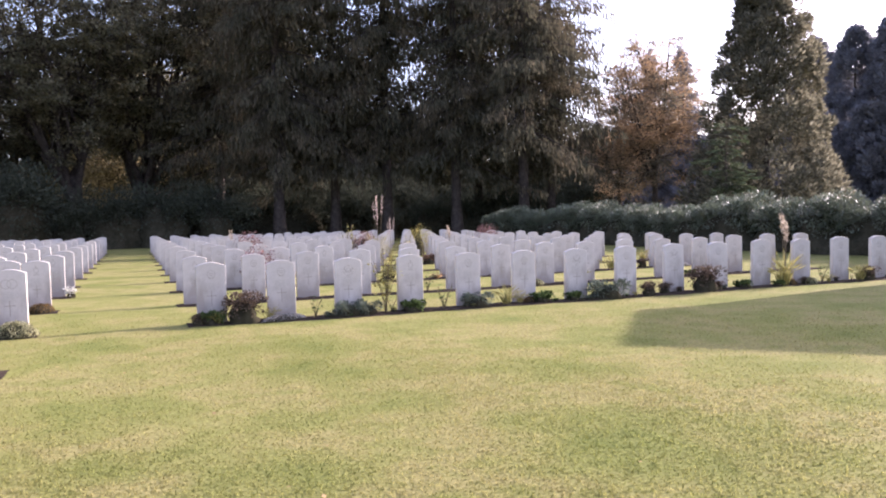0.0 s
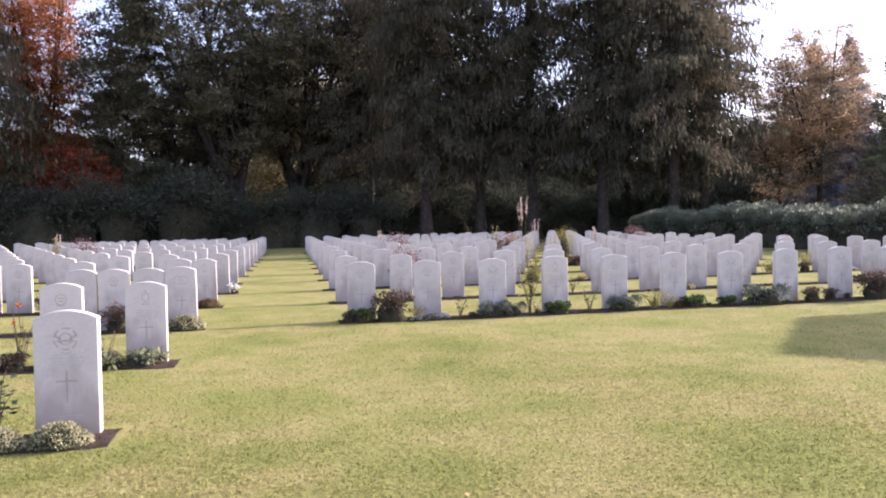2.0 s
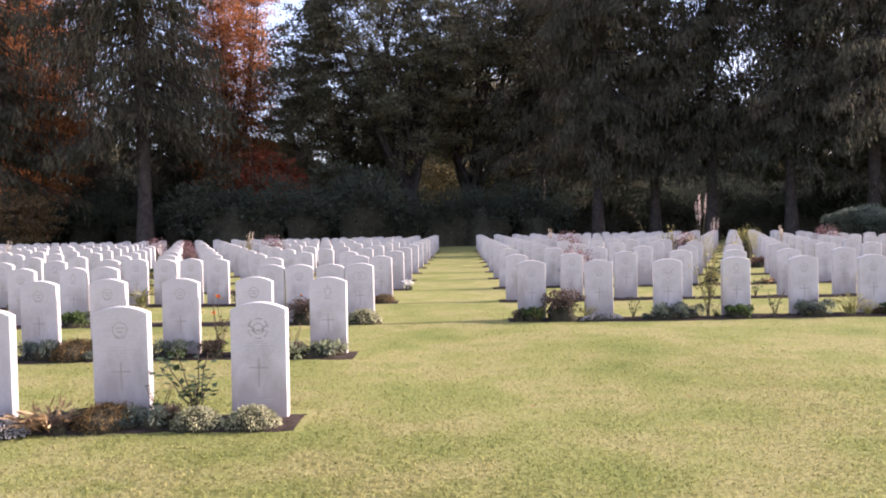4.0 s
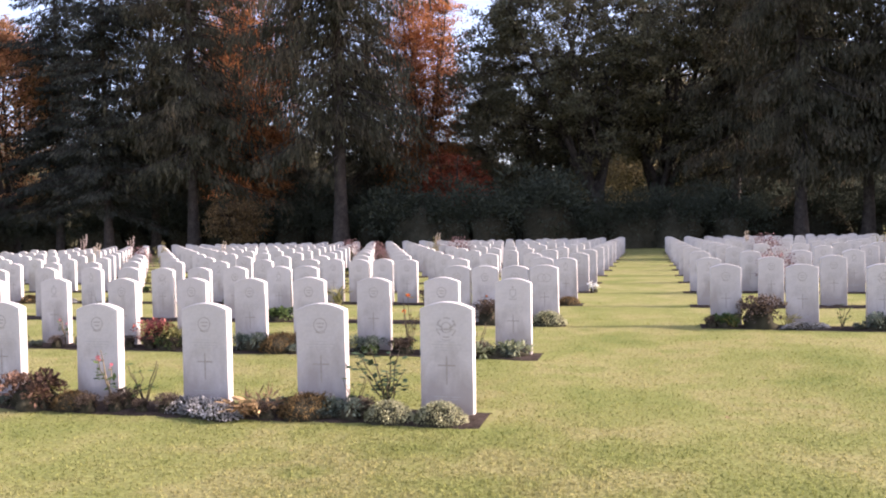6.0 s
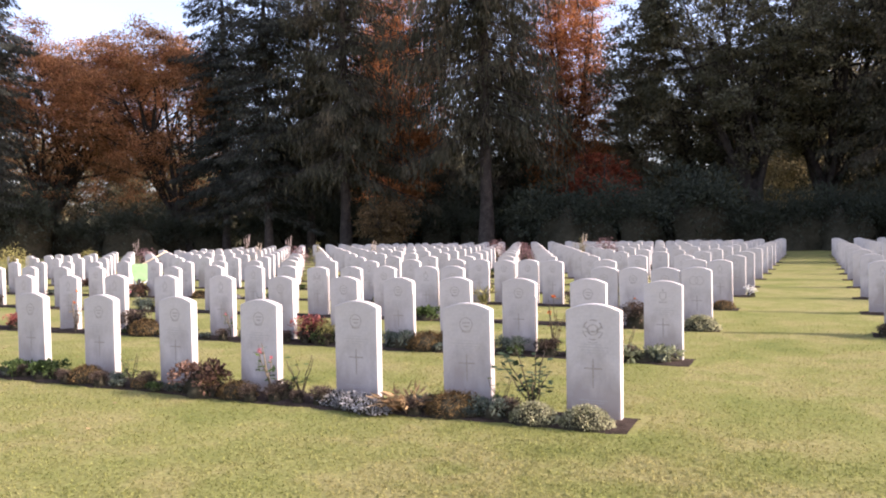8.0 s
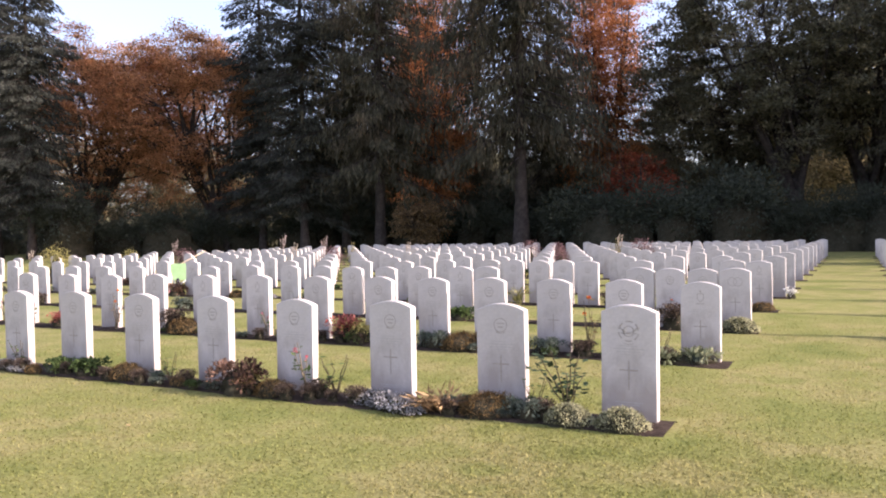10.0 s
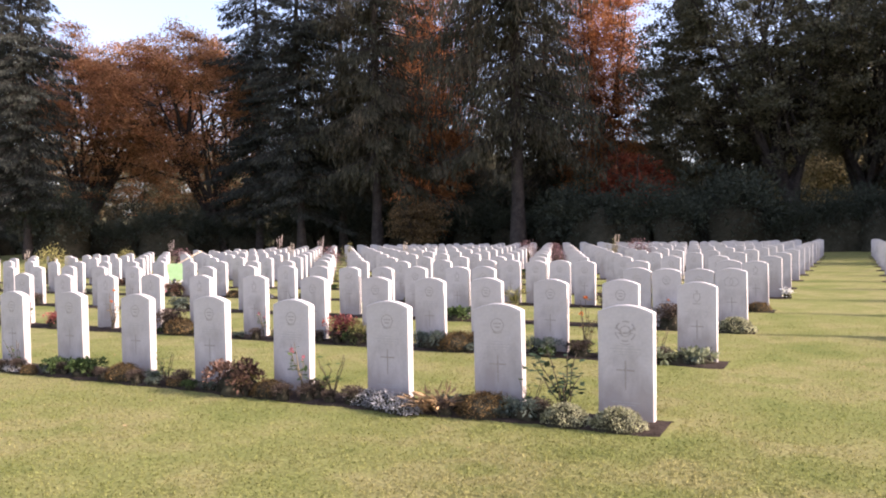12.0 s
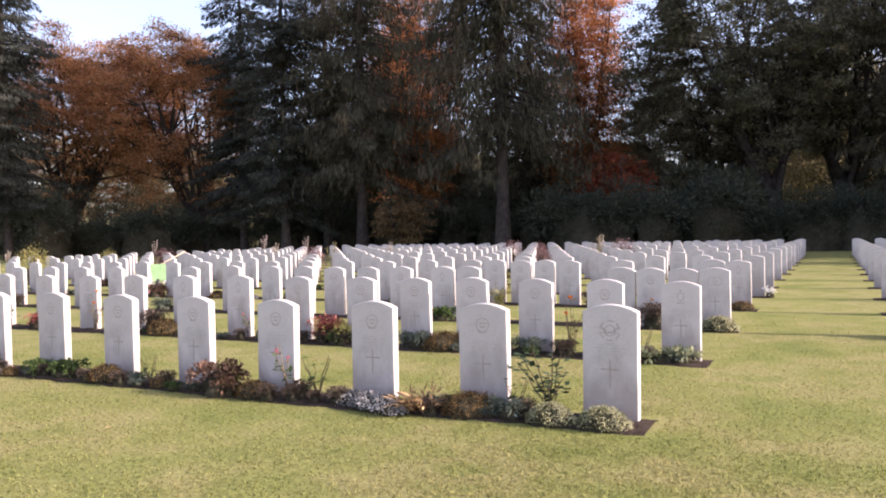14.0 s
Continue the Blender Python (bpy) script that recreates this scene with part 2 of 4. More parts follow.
# ---- plan of the two blocks ----
A_RIGHT, A_STEP, A_COLS, A_ROWS, A_Y = -1.118, 0.948, 28, 14, 5.48
B_LEFT, B_STEP, B_COLS, B_ROWS, B_Y = 0.838, 0.925, 15, 12, 10.93
ROW = 2.735
W, H, T = 0.381, 0.813, 0.076


# right-hand edges of the stones in the rows that stand closer or wider than the rest
UNEVEN = {0: (-1.111, -2.047, -2.988, -3.93, -4.853, -5.78, -6.71, -7.61), 1: (-1.1, -1.88, -2.64, -3.39, -4.13, -4.86, -5.81, -6.77, -7.71), 2: (-1.12, -1.54, -1.96, -2.38, -4.68, -5.12, -5.86, -6.48, -7.1, -7.72, -8.43, -9.31),
          3: (-1.12, -1.53, -3.01, -3.95, -4.43, -4.88, -5.37, -5.86, -6.81)}


def a_row(k):
    return A_Y + ROW * k - (0.075 if k == 0 else 0.0)     # the front row stands a little forward


def a_edges(k):
    out = list(UNEVEN.get(k, (A_RIGHT,)))
    while out[-1] - A_STEP > A_RIGHT - A_STEP * A_COLS:
        out.append(out[-1] - A_STEP)
    return [x for x in out if k != 2 or not -11.5 < x < -11.0]      # one place in the third row is free


# ---- headstones ----
def slab_mesh():
    bm = bmesh.new()
    rise, n = 0.048, 10
    prof = [(-W / 2, -0.12), (W / 2, -0.12)]
    for i in range(n + 1):
        u = 1 - 2 * i / n
        prof.append((u * W / 2, H - rise * u * u))
    front = [bm.verts.new((x, 0, z)) for x, z in prof]
    back = [bm.verts.new((x, T, z)) for x, z in prof]
    bm.faces.new(front)
    bm.faces.new(back[::-1])
    for i in range(len(prof)):
        j = (i + 1) % len(prof)
        bm.faces.new((front[j], front[i], back[i], back[j]))
    bmesh.ops.recalc_face_normals(bm, faces=bm.faces)
    bmesh.ops.bevel(bm, geom=[e for e in bm.edges if abs(e.verts[0].co.y - e.verts[1].co.y) < 1e-6], offset=0.004, segments=1, affect="EDGES")
    me = bpy.data.meshes.new("slab")
    bm.to_mesh(me)
    bm.free()
    me.materials.append(M_STONE)
    return me


def strip(bm, pts, half, y=-0.0012, depth=0.003):
    """A narrow raised band along pts (x, z) on the front face."""
    for (x0, z0), (x1, z1) in zip(pts[:-1], pts[1:]):
        dx, dz = x1 - x0, z1 - z0
        l = math.hypot(dx, dz) or 1
        nx, nz = -dz / l * half, dx / l * half
        a = [(x0 + nx, z0 + nz), (x0 - nx, z0 - nz), (x1 - nx, z1 - nz), (x1 + nx, z1 + nz)]
        f = [bm.verts.new((x, y, z)) for x, z in a]
        b = [bm.verts.new((x, y + depth, z)) for x, z in a]
        bm.faces.new(f)
        for i in range(4):
            bm.faces.new((f[i], b[i], b[(i + 1) % 4], f[(i + 1) % 4]))


def ring(cx, cz, r, n=20, a0=0.0, a1=2 * math.pi):
    return [(cx + r * math.cos(a0 + (a1 - a0) * i / n), cz + r * math.sin(a0 + (a1 - a0) * i / n)) for i in range(n + 1)]


def badge_bm(kind):
    bm = bmesh.new()
    cz = 0.635 if kind in (0, 3) else 0.655
    if kind == 0:
        # winged round badge
        for k in range(6):
            strip(bm, ring(0, cz, 0.068, 4, k * math.pi / 3 + 0.1, k * math.pi / 3 + 0.85), 0.005)
        strip(bm, ring(0, cz, 0.036, 16), 0.0035)
        for s in (-1, 1):
            strip(bm, [(s * 0.022, cz - 0.005), (s * 0.05, cz + 0.012), (s * 0.062, cz + 0.03)], 0.005)
            strip(bm, [(s * 0.022, cz - 0.016), (s * 0.055, cz - 0.012)], 0.004)
        strip(bm, [(-0.02, cz - 0.012), (0.02, cz - 0.012)], 0.006)
        strip(bm, [(-0.03, cz - 0.084), (0, cz - 0.09), (0.03, cz - 0.084)], 0.003)
    elif kind == 1:
        strip(bm, ring(0, cz, 0.05, 18), 0.004)
        strip(bm, [(-0.03, cz + 0.012), (0.03, cz + 0.012)], 0.006)
        strip(bm, [(-0.022, cz - 0.014), (0.022, cz - 0.014)], 0.006)
        strip(bm, [(-0.035, cz - 0.05), (0, cz - 0.06), (0.035, cz - 0.05)], 0.005)
    elif kind == 2:
        strip(bm, [(-0.03, cz + 0.04), (0.03, cz + 0.04), (0.03, cz - 0.01), (0, cz - 0.045), (-0.03, cz - 0.01), (-0.03, cz + 0.04)], 0.004)
        strip(bm, [(-0.04, cz - 0.06), (0.04, cz - 0.06)], 0.005)
        strip(bm, [(0, cz + 0.05), (0, cz + 0.075)], 0.008)
    else:
        strip(bm, ring(-0.035, cz, 0.055, 14), 0.004)
        strip(bm, ring(0.035, cz, 0.055, 14), 0.004)
    return bm


def cross_bm():
    bm = bmesh.new()
    strip(bm, [(0, 0.235), (0, 0.435)], 0.0055)
    strip(bm, [(-0.062, 0.37), (-0.0056, 0.37)], 0.0055)
    strip(bm, [(0.0056, 0.37), (0.062, 0.37)], 0.0055)
    return bm


def writing_bm(r):
    """Worn, unreadable lines of writing as plain bars."""
    bm = bmesh.new()
    for z, w in ((0.535, 0.11), (0.515, 0.2), (0.495, 0.17), (0.475, 0.13), (0.15, 0.2), (0.133, 0.16)):
        w *= 0.8 + 0.35 * r.random()
        strip(bm, [(-w / 2, z), (w / 2, z)], 0.0022)
    return bm


def make_headstones():
    slab = slab_mesh()
    protos = []
    for kind in range(4):
        r = random.Random(kind)
        root = new("headstone")
        obj("slab", slab, root)
        part("badge", badge_bm(kind), M_BADGE, root, "weathered carved regimental badge, shade of the cut put into its colour")
        part("cross", cross_bm(), M_CARVED, root, "Latin cross as if incised, shade of the cut put into its colour")
        tagged(part("inscription", writing_bm(r), M_LETTERING, root, "worn unreadable lines of lettering, shade of the cut put into their colour"), kind="stuff")
        protos.append(tagged(root, "pale Portland headstone with curved top, standing in a planted bed", "headstone", "rows of headstones"))
    spots = [(x - W / 2, a_row(k), "a", j, k) for k in range(A_ROWS) for j, x in enumerate(a_edges(k))]
    spots += [(B_LEFT + W / 2 + B_STEP * j, B_Y + ROW * k, "b", j, k) for k in range(B_ROWS) for j in range(B_COLS)]
    near = sorted(spots, key=lambda s: math.hypot(s[0], s[1]))
    r = random.Random(11)
    used = [False] * 4
    far = Geo()
    base = np.array([v.co for v in slab.vertices])
    faces = [tuple(p.vertices) for p in slab.polygons]
    for n, (x, y, block, j, k) in enumerate(near):
        kind = r.choice((1, 1, 1, 1, 1, 2, 2, 0))
        if block == "a" and k == 0:
            kind = 0 if j == 0 else 1
        if (block, j, k) == ("a", 0, 2):
            kind = 3
        sunk = 0.012 if block == "a" and k == 0 else 0.0
        m = pose(x + r.uniform(-0.012, 0.012) * (0.3 if sunk else 1.0), y + r.uniform(-0.015, 0.015), roll_of_ground(x, y) + r.uniform(-0.012, 0.006) - sunk, r.uniform(-0.7, 0.7), r.uniform(-0.5, 0.5), r.uniform(-1.2, 1.2))
        if n < 300:
            if used[kind]:
                copy_thing(protos[kind], m)
            else:
                protos[kind].matrix_basis = m
                used[kind] = True
        else:
            q = np.array(m)
            far.add(base @ q[:3, :3].T + q[:3, 3], faces)
    tagged(obj("headstones", far.mesh("headstones", M_STONE)), "far rows of pale Portland headstones in grass", "headstones", kind="stuff")


make_headstones()


# ---- planted beds ----
def make_bed(x0, x1, y, seed):
    r = np.random.default_rng(seed)
    n = max(8, int((x1 - x0) / 0.12))
    g = Geo()
    xs = np.linspace(x0, x1, n)
    rows_ = []
    for i, x in enumerate(xs):
        f = y - 0.31 + 0.02 * math.sin(x * 2.1 + seed) + r.normal() * 0.016
        b = y + 0.17 + r.normal() * 0.015
        h = roll_of_ground(x, y)
        end = 0.0 if 0 < i < n - 1 else -0.03
        rows_ += [(x, f - 0.01, h - 0.05), (x, f + 0.015, h + 0.007), (x, f + 0.1, h + 0.018 + end * 0.3 + r.normal() * 0.006), (x, y - 0.1, h + 0.022 + end * 0.3 + r.normal() * 0.008),
                  (x, y + 0.09, h + 0.02 + end * 0.3 + r.normal() * 0.005), (x, b - 0.015, h + 0.007), (x, b + 0.01, h - 0.05)]
    g.add(rows_, [(i * 7 + j, (i + 1) * 7 + j, (i + 1) * 7 + j + 1, i * 7 + j + 1) for i in range(n - 1) for j in range(6)])
    return tagged(obj("flower_bed", g.mesh("flower_bed", M_SOIL, True)), "narrow bed of dark bare soil cut into the lawn", "flower bed", "beds along the headstone rows")


for k in range(A_ROWS):
    make_bed(A_RIGHT - A_STEP * (A_COLS - 1) - W - 0.15, A_RIGHT + 0.11, a_row(k), 100 + k)
for k in range(B_ROWS):
    make_bed(B_LEFT - 0.13, B_LEFT + B_STEP * (B_COLS - 1) + W + 0.15, B_Y + ROW * k, 200 + k)


# ---- trees ----
def trunk_geo(g, h, r0, lean=0.02, seed=0, sides=9):
    r = np.random.default_rng(seed)
    z = np.linspace(-0.3, h, 14)
    off = np.cumsum(r.normal(size=(14, 2)) * lean, axis=0)
    rad = r0 * (1 - 0.93 * np.clip(z / h, 0, 1)) * (1 + 0.5 * np.exp(-np.maximum(z, 0) / 0.5))
    g.tube(np.c_[off, z], rad, sides)


def conifer(name, label, h, rb, mat, seed, bare=1.5, droop=0.35, weep=0.6, step=0.42, density=1.0, power=0.5, size=0.42, category="spruce tree"):
    """A conifer: trunk, whorls of drooping limbs and sprays of needles hanging from them."""
    r = np.random.default_rng(seed)
    root = new(name)
    g, gl = Geo(), Geo()
    trunk_geo(g, h, 0.008 * h + 0.05, 0.02, seed)
    P, D, L = [], [], []
    z = bare
    while z < h - 0.3:
        rad = rb * max(0.03, (1 - (z - bare * 0.4) / h)) ** power * (0.8 + 0.35 * r.random())
        for _ in range(int(r.integers(4, 7))):
            a = r.random() * 2 * np.pi
            rr = rad * (0.5 + 0.62 * r.random())
            u = np.linspace(0, 1, 7)
            d = np.array([np.cos(a), np.sin(a)])
            lift = r.normal() * 0.55
            sag = droop * r.uniform(0.6, 1.5)
            dz = lift - sag * rr * (u ** 1.3) + 0.25 * sag * rr * u ** 4
            pts = np.c_[d[0] * rr * u, d[1] * rr * u, z + dz]
            if rr > 0.8:
                gl.tube(pts[::2], np.array([0.035, 0.022, 0.012, 0.005]) * (0.6 + rr / 4), 4)
            m = max(4, int(rr * 13 * density * r.uniform(0.1, 1.8)))
            s = r.random(m) ** 0.85
            q = np.c_[np.interp(s, u, pts[:, 0]), np.interp(s, u, pts[:, 1]), np.interp(s, u, pts[:, 2])]
            side = np.array([-d[1], d[0], 0])
            lat = (r.random(m) - 0.5)[:, None] * 2
            q = q + side * lat * (0.2 + 0.15 * rr) * (1.15 - s[:, None] * 0.6)
            q[:, 2] -= r.random(m) * 0.3 * weep
            P.append(q)
            D.append(np.c_[d[0] * 0.7 + side[0] * lat[:, 0] * 0.9, d[1] * 0.7 + side[1] * lat[:, 0] * 0.9, np.full(m, -weep) + 0.25 * r.normal(size=m)])
            L.append(size * (0.6 + 0.8 * r.random(m)))
            if weep > 1.5 and rr > 1.0:
                k = int(rr * 2.6)
                t = r.uniform(0.35, 1.0, k)
                q = np.c_[np.interp(t, u, pts[:, 0]), np.interp(t, u, pts[:, 1]), np.interp(t, u, pts[:, 2])] + side * (r.random(k) - 0.5)[:, None] * 0.9
                drop = r.integers(2, 6, k)
                for i in range(5):
                    w = q[drop > i] - np.array([0, 0, 0.3 * i])
                    P.append(w + r.normal(size=w.shape) * 0.04)
                    D.append(np.c_[r.normal(size=(len(w), 2)) * 0.22, np.full(len(w), -1.0)])
                    L.append(np.full(len(w), 0.42))
        z += step * (0.7 + 0.6 * r.random()) * (1.0 if z < 18 else 1.9)
    p, d, l = np.concatenate(P), np.concatenate(D), np.concatenate(L)
    obj("trunk", g.mesh("trunk", M_BARK, True), root, "grey-brown scaly trunk")
    tagged(obj("limb_wood", gl.mesh("limb_wood", M_BARK, True), root, "bare drooping limbs"), kind="stuff")
    tagged(obj("crown", quads("crown", leaves(p, d, l, l * 0.24, r, 0.1), mat), root), kind="stuff")
    return tagged(root, label, category, "trees round the cemetery")


def bezier(a, b, c, n):
    u = np.linspace(0, 1, n)[:, None]
    return (1 - u) ** 2 * a + 2 * u * (1 - u) * b + u ** 2 * c


def broadleaf(name, label, h, rx, under, mat, seed, clumps=1100, per=70, size=0.16, fork=2.4, r0=0.4, stems=5, voids=30, shell=0.5, lean=(0.0, 0.0), flat=0.4, bulk=1.0, wide=0.85, bare_low=0.0, thick=0.26, category="tree"):
    """A broadleaved tree: stems fork from a short trunk, branch towards a lumpy crown and carry flat sprays of leaves, with gaps between.
    under: the height of the crown's underside; lean: how far the crown stands off the trunk."""
    r = np.random.default_rng(seed)
    root = new(name)
    g, gl = Geo(), Geo()
    rz, cz = (h - under) / 2, (h + under) / 2
    mid = np.array([lean[0], lean[1], cz])
    ph = r.random(6) * 6.28

    def reach(v):
        a, e = np.arctan2(v[:, 1], v[:, 0]), v[:, 2]
        k = 1 + 0.13 * np.sin(3 * a + ph[0] + 2 * e) + 0.1 * np.sin(5 * a + 4 * e + ph[1]) + 0.06 * np.sin(9 * a - 7 * e + ph[2])
        return v * np.array([rx, rx, rz]) * k[:, None]

    top = np.array([lean[0] * 0.1, lean[1] * 0.1, fork])
    g.tube(bezier(np.array([0, 0, -0.3]), np.array([0, 0, fork * 0.5]), top, 7), r0 * np.array([1.5, 1.15, 1.0, 0.95, 0.9, 0.9, 0.85]), 9)
    bones = []
    for i in range(stems):
        a = (i + r.random() * 0.6) * 2 * np.pi / stems
        v = unit(np.array([[np.cos(a) * wide, np.sin(a) * wide, r.uniform(0.35, 1.3)]]))
        tip = mid + reach(v)[0] * 0.86
        low = top * np.array([1, 1, r.uniform(0.55, 1.0)])
        ctl = low + (tip - low) * np.array([0.42, 0.42, 0.3]) + r.normal(size=3) * 0.05 * rx
        pts = bezier(low, ctl, tip, 12) + r.normal(size=(12, 3)) * 0.012 * rx * np.linspace(0, 1, 12)[:, None]
        gl.tube(pts, np.linspace(r0 * 0.55, 0.03, 12), 6)
        bones.append(pts[3:])
        for _ in range(6):
            k = int(r.integers(3, 10))
            v = unit(v * 0.5 + r.normal(size=(1, 3)) * np.array([0.7, 0.7, 0.45]))
            tip2 = mid + reach(v)[0] * r.uniform(0.7, 0.95)
            c2 = pts[k] + (tip2 - pts[k]) * 0.45 + np.array([0, 0, 0.07 * rx * r.normal()])
            p2 = bezier(pts[k], c2, tip2, 8) + r.normal(size=(8, 3)) * 0.014 * rx * np.linspace(0, 1, 8)[:, None]
            gl.tube(p2, np.linspace(r0 * thick * (1 - k / 16), 0.018, 8), 5)
            bones.append(p2[2:])
    bones = np.concatenate(bones)
    v = unit(r.normal(size=(clumps * 2, 3)))
    depth = shell + (1.0 - shell) * r.random(len(v)) ** 0.6
    c = mid + reach(v) * depth[:, None]
    holes = mid + reach(unit(r.normal(size=(voids, 3)))) * r.uniform(0.6, 1.0, voids)[:, None]
    near = np.min(np.linalg.norm(c[:, None] - holes[None], axis=2) / (rx * r.uniform(0.14, 0.29, voids)), axis=1)
    keep = r.random(len(c)) > bare_low * np.clip((mid[2] + 0.4 * rz - c[:, 2]) / rz, 0, 1)
    c = c[(near > 1) & keep][:clumps]
    for q in c:
        dist = np.linalg.norm((bones - q) * np.array([1, 1, 1.3]), axis=1) + np.where(bones[:, 2] > q[2], 0.8, 0.0)
        b0 = bones[int(np.argmin(dist))]
        gl.tube(np.array([b0, (b0 + q) / 2 + r.normal(size=3) * 0.1, q]), [0.028, 0.018, 0.008], 3)
    n = len(c) * per
    sz = np.repeat(r.uniform(0.6, 1.25, len(c)), per)[:, None] * (0.32 + 0.034 * rx) * bulk
    p = np.repeat(c, per, 0) + r.normal(size=(n, 3)) * np.array([1.0, 1.0, 0.36]) * sz
    d = r.normal(size=p.shape) + np.array([0, 0, -0.4])
    l = size * (0.7 + 0.7 * r.random(n))
    obj("trunk", g.mesh("trunk", M_BARK, True), root, "dark upright trunk")
    tagged(obj("limb_wood", gl.mesh("limb_wood", M_BARK, True), root, "dark forking limbs"), kind="stuff")
    tagged(obj("crown", quads("crown", leaves(p, d, l, l * 0.7, r, flat), mat), root), kind="stuff")
    return tagged(root, label, category, "trees round the cemetery")


def cone_tree(name, label, h, rb, mat, seed, clumps=520, per=130, size=0.3, category="cypress tree"):
    """A broad cone of soft billowing sprays round a trunk."""
    r = np.random.default_rng(seed)
    root = new(name)
    g = Geo()
    trunk_geo(g, h * 0.95, 0.3, 0.015, seed)
    u = r.random(clumps) ** 1.25
    a = r.random(clumps) * 2 * np.pi
    rad = rb * (1 - u) ** 0.62 * (0.4 + 0.62 * r.random(clumps) ** 0.6) * (1 + 0.1 * np.sin(3 * a + 5 * u))
    c = np.c_[np.cos(a) * rad, np.sin(a) * rad, 0.5 + u * (h - 0.6)]
    sz = (0.4 + 0.6 * r.random(clumps)) * (1 - 0.5 * u)
    out = np.repeat(np.c_[np.cos(a), np.sin(a), np.full(clumps, 0.5)], per, 0)
    v = unit(r.normal(size=(clumps * per, 3)) + 0.4 * out)
    p = np.repeat(c, per, 0) + v * np.repeat(sz, per)[:, None] * r.uniform(0.55, 1.05, clumps * per)[:, None]
    p[:, 2] = np.maximum(p[:, 2], 0.1)
    l = size * r.uniform(0.6, 1.3, len(p))
    obj("trunk", g.mesh("trunk", M_BARK, True), root, "hidden brown trunk")
    tagged(obj("crown", quads("crown", leaves(p, v + out * 0.5 + np.array([0, 0, 0.3]), l, l * 0.4, r), mat), root), kind="stuff")
    return tagged(root, label, category, "trees round the cemetery")


def shrub(name, label, rx, ry, h, mat, seed, n=3500, size=0.13, width=0.38, category="shrub", group="", core=True, flat=0.35):
    """A rounded, lumpy evergreen: a dark closed hull inside and many single leaves."""
    r = np.random.default_rng(seed)
    root = new(name)
    cent = np.c_[r.uniform(-0.75, 0.75, 16) * rx, r.uniform(-0.7, 0.7, 16) * ry, r.uniform(0.35, 0.75, 16) * h]
    rad = r.uniform(0.24, 0.42, 16) * h
    pick = r.integers(0, 16, n)
    v = unit(r.normal(size=(n, 3)))
    v[:, 2] = np.where(r.random(n) < 0.65, abs(v[:, 2]), v[:, 2])
    p = cent[pick] + v * rad[pick, None] * r.uniform(0.72, 1.08, n)[:, None]
    p[:, 2] = np.maximum(p[:, 2], 0.03)
    d = v + r.normal(size=(n, 3)) * 0.5
    l = size * (0.7 + 0.6 * r.random(n))
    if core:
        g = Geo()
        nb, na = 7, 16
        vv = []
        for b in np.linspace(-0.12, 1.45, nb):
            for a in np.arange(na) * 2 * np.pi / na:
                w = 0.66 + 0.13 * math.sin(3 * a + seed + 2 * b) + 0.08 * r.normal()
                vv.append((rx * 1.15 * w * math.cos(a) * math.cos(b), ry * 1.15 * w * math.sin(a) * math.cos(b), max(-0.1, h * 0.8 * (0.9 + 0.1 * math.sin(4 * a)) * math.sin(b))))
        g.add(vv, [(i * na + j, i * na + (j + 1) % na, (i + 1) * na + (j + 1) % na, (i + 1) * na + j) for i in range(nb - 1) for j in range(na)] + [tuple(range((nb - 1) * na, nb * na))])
        obj("inner_wood", g.mesh("inner_wood", M_CORE, True), root, "dark closed hull added to fill the inside")
    tagged(obj("foliage", quads("foliage", leaves(p, d, l, l * width, r, flat), mat), root), kind="stuff")
    return tagged(root, label, category, group)


def scatter(proto, spots, group=""):
    """The first spot takes the thing itself, the others copies of it: (x, y, turn, size)."""
    x, y, turn, s = spots[0]
    proto.matrix_basis = put(x, y, 0, turn, s)
    for x, y, turn, s in spots[1:]:
        c = copy_thing(proto, put(x, y, 0, turn, 1.0))
        c.matrix_basis = put(x, y, 0, turn, s)


def polar(az, dist):
    return dist * math.sin(radians(az)), dist * math.cos(radians(az))


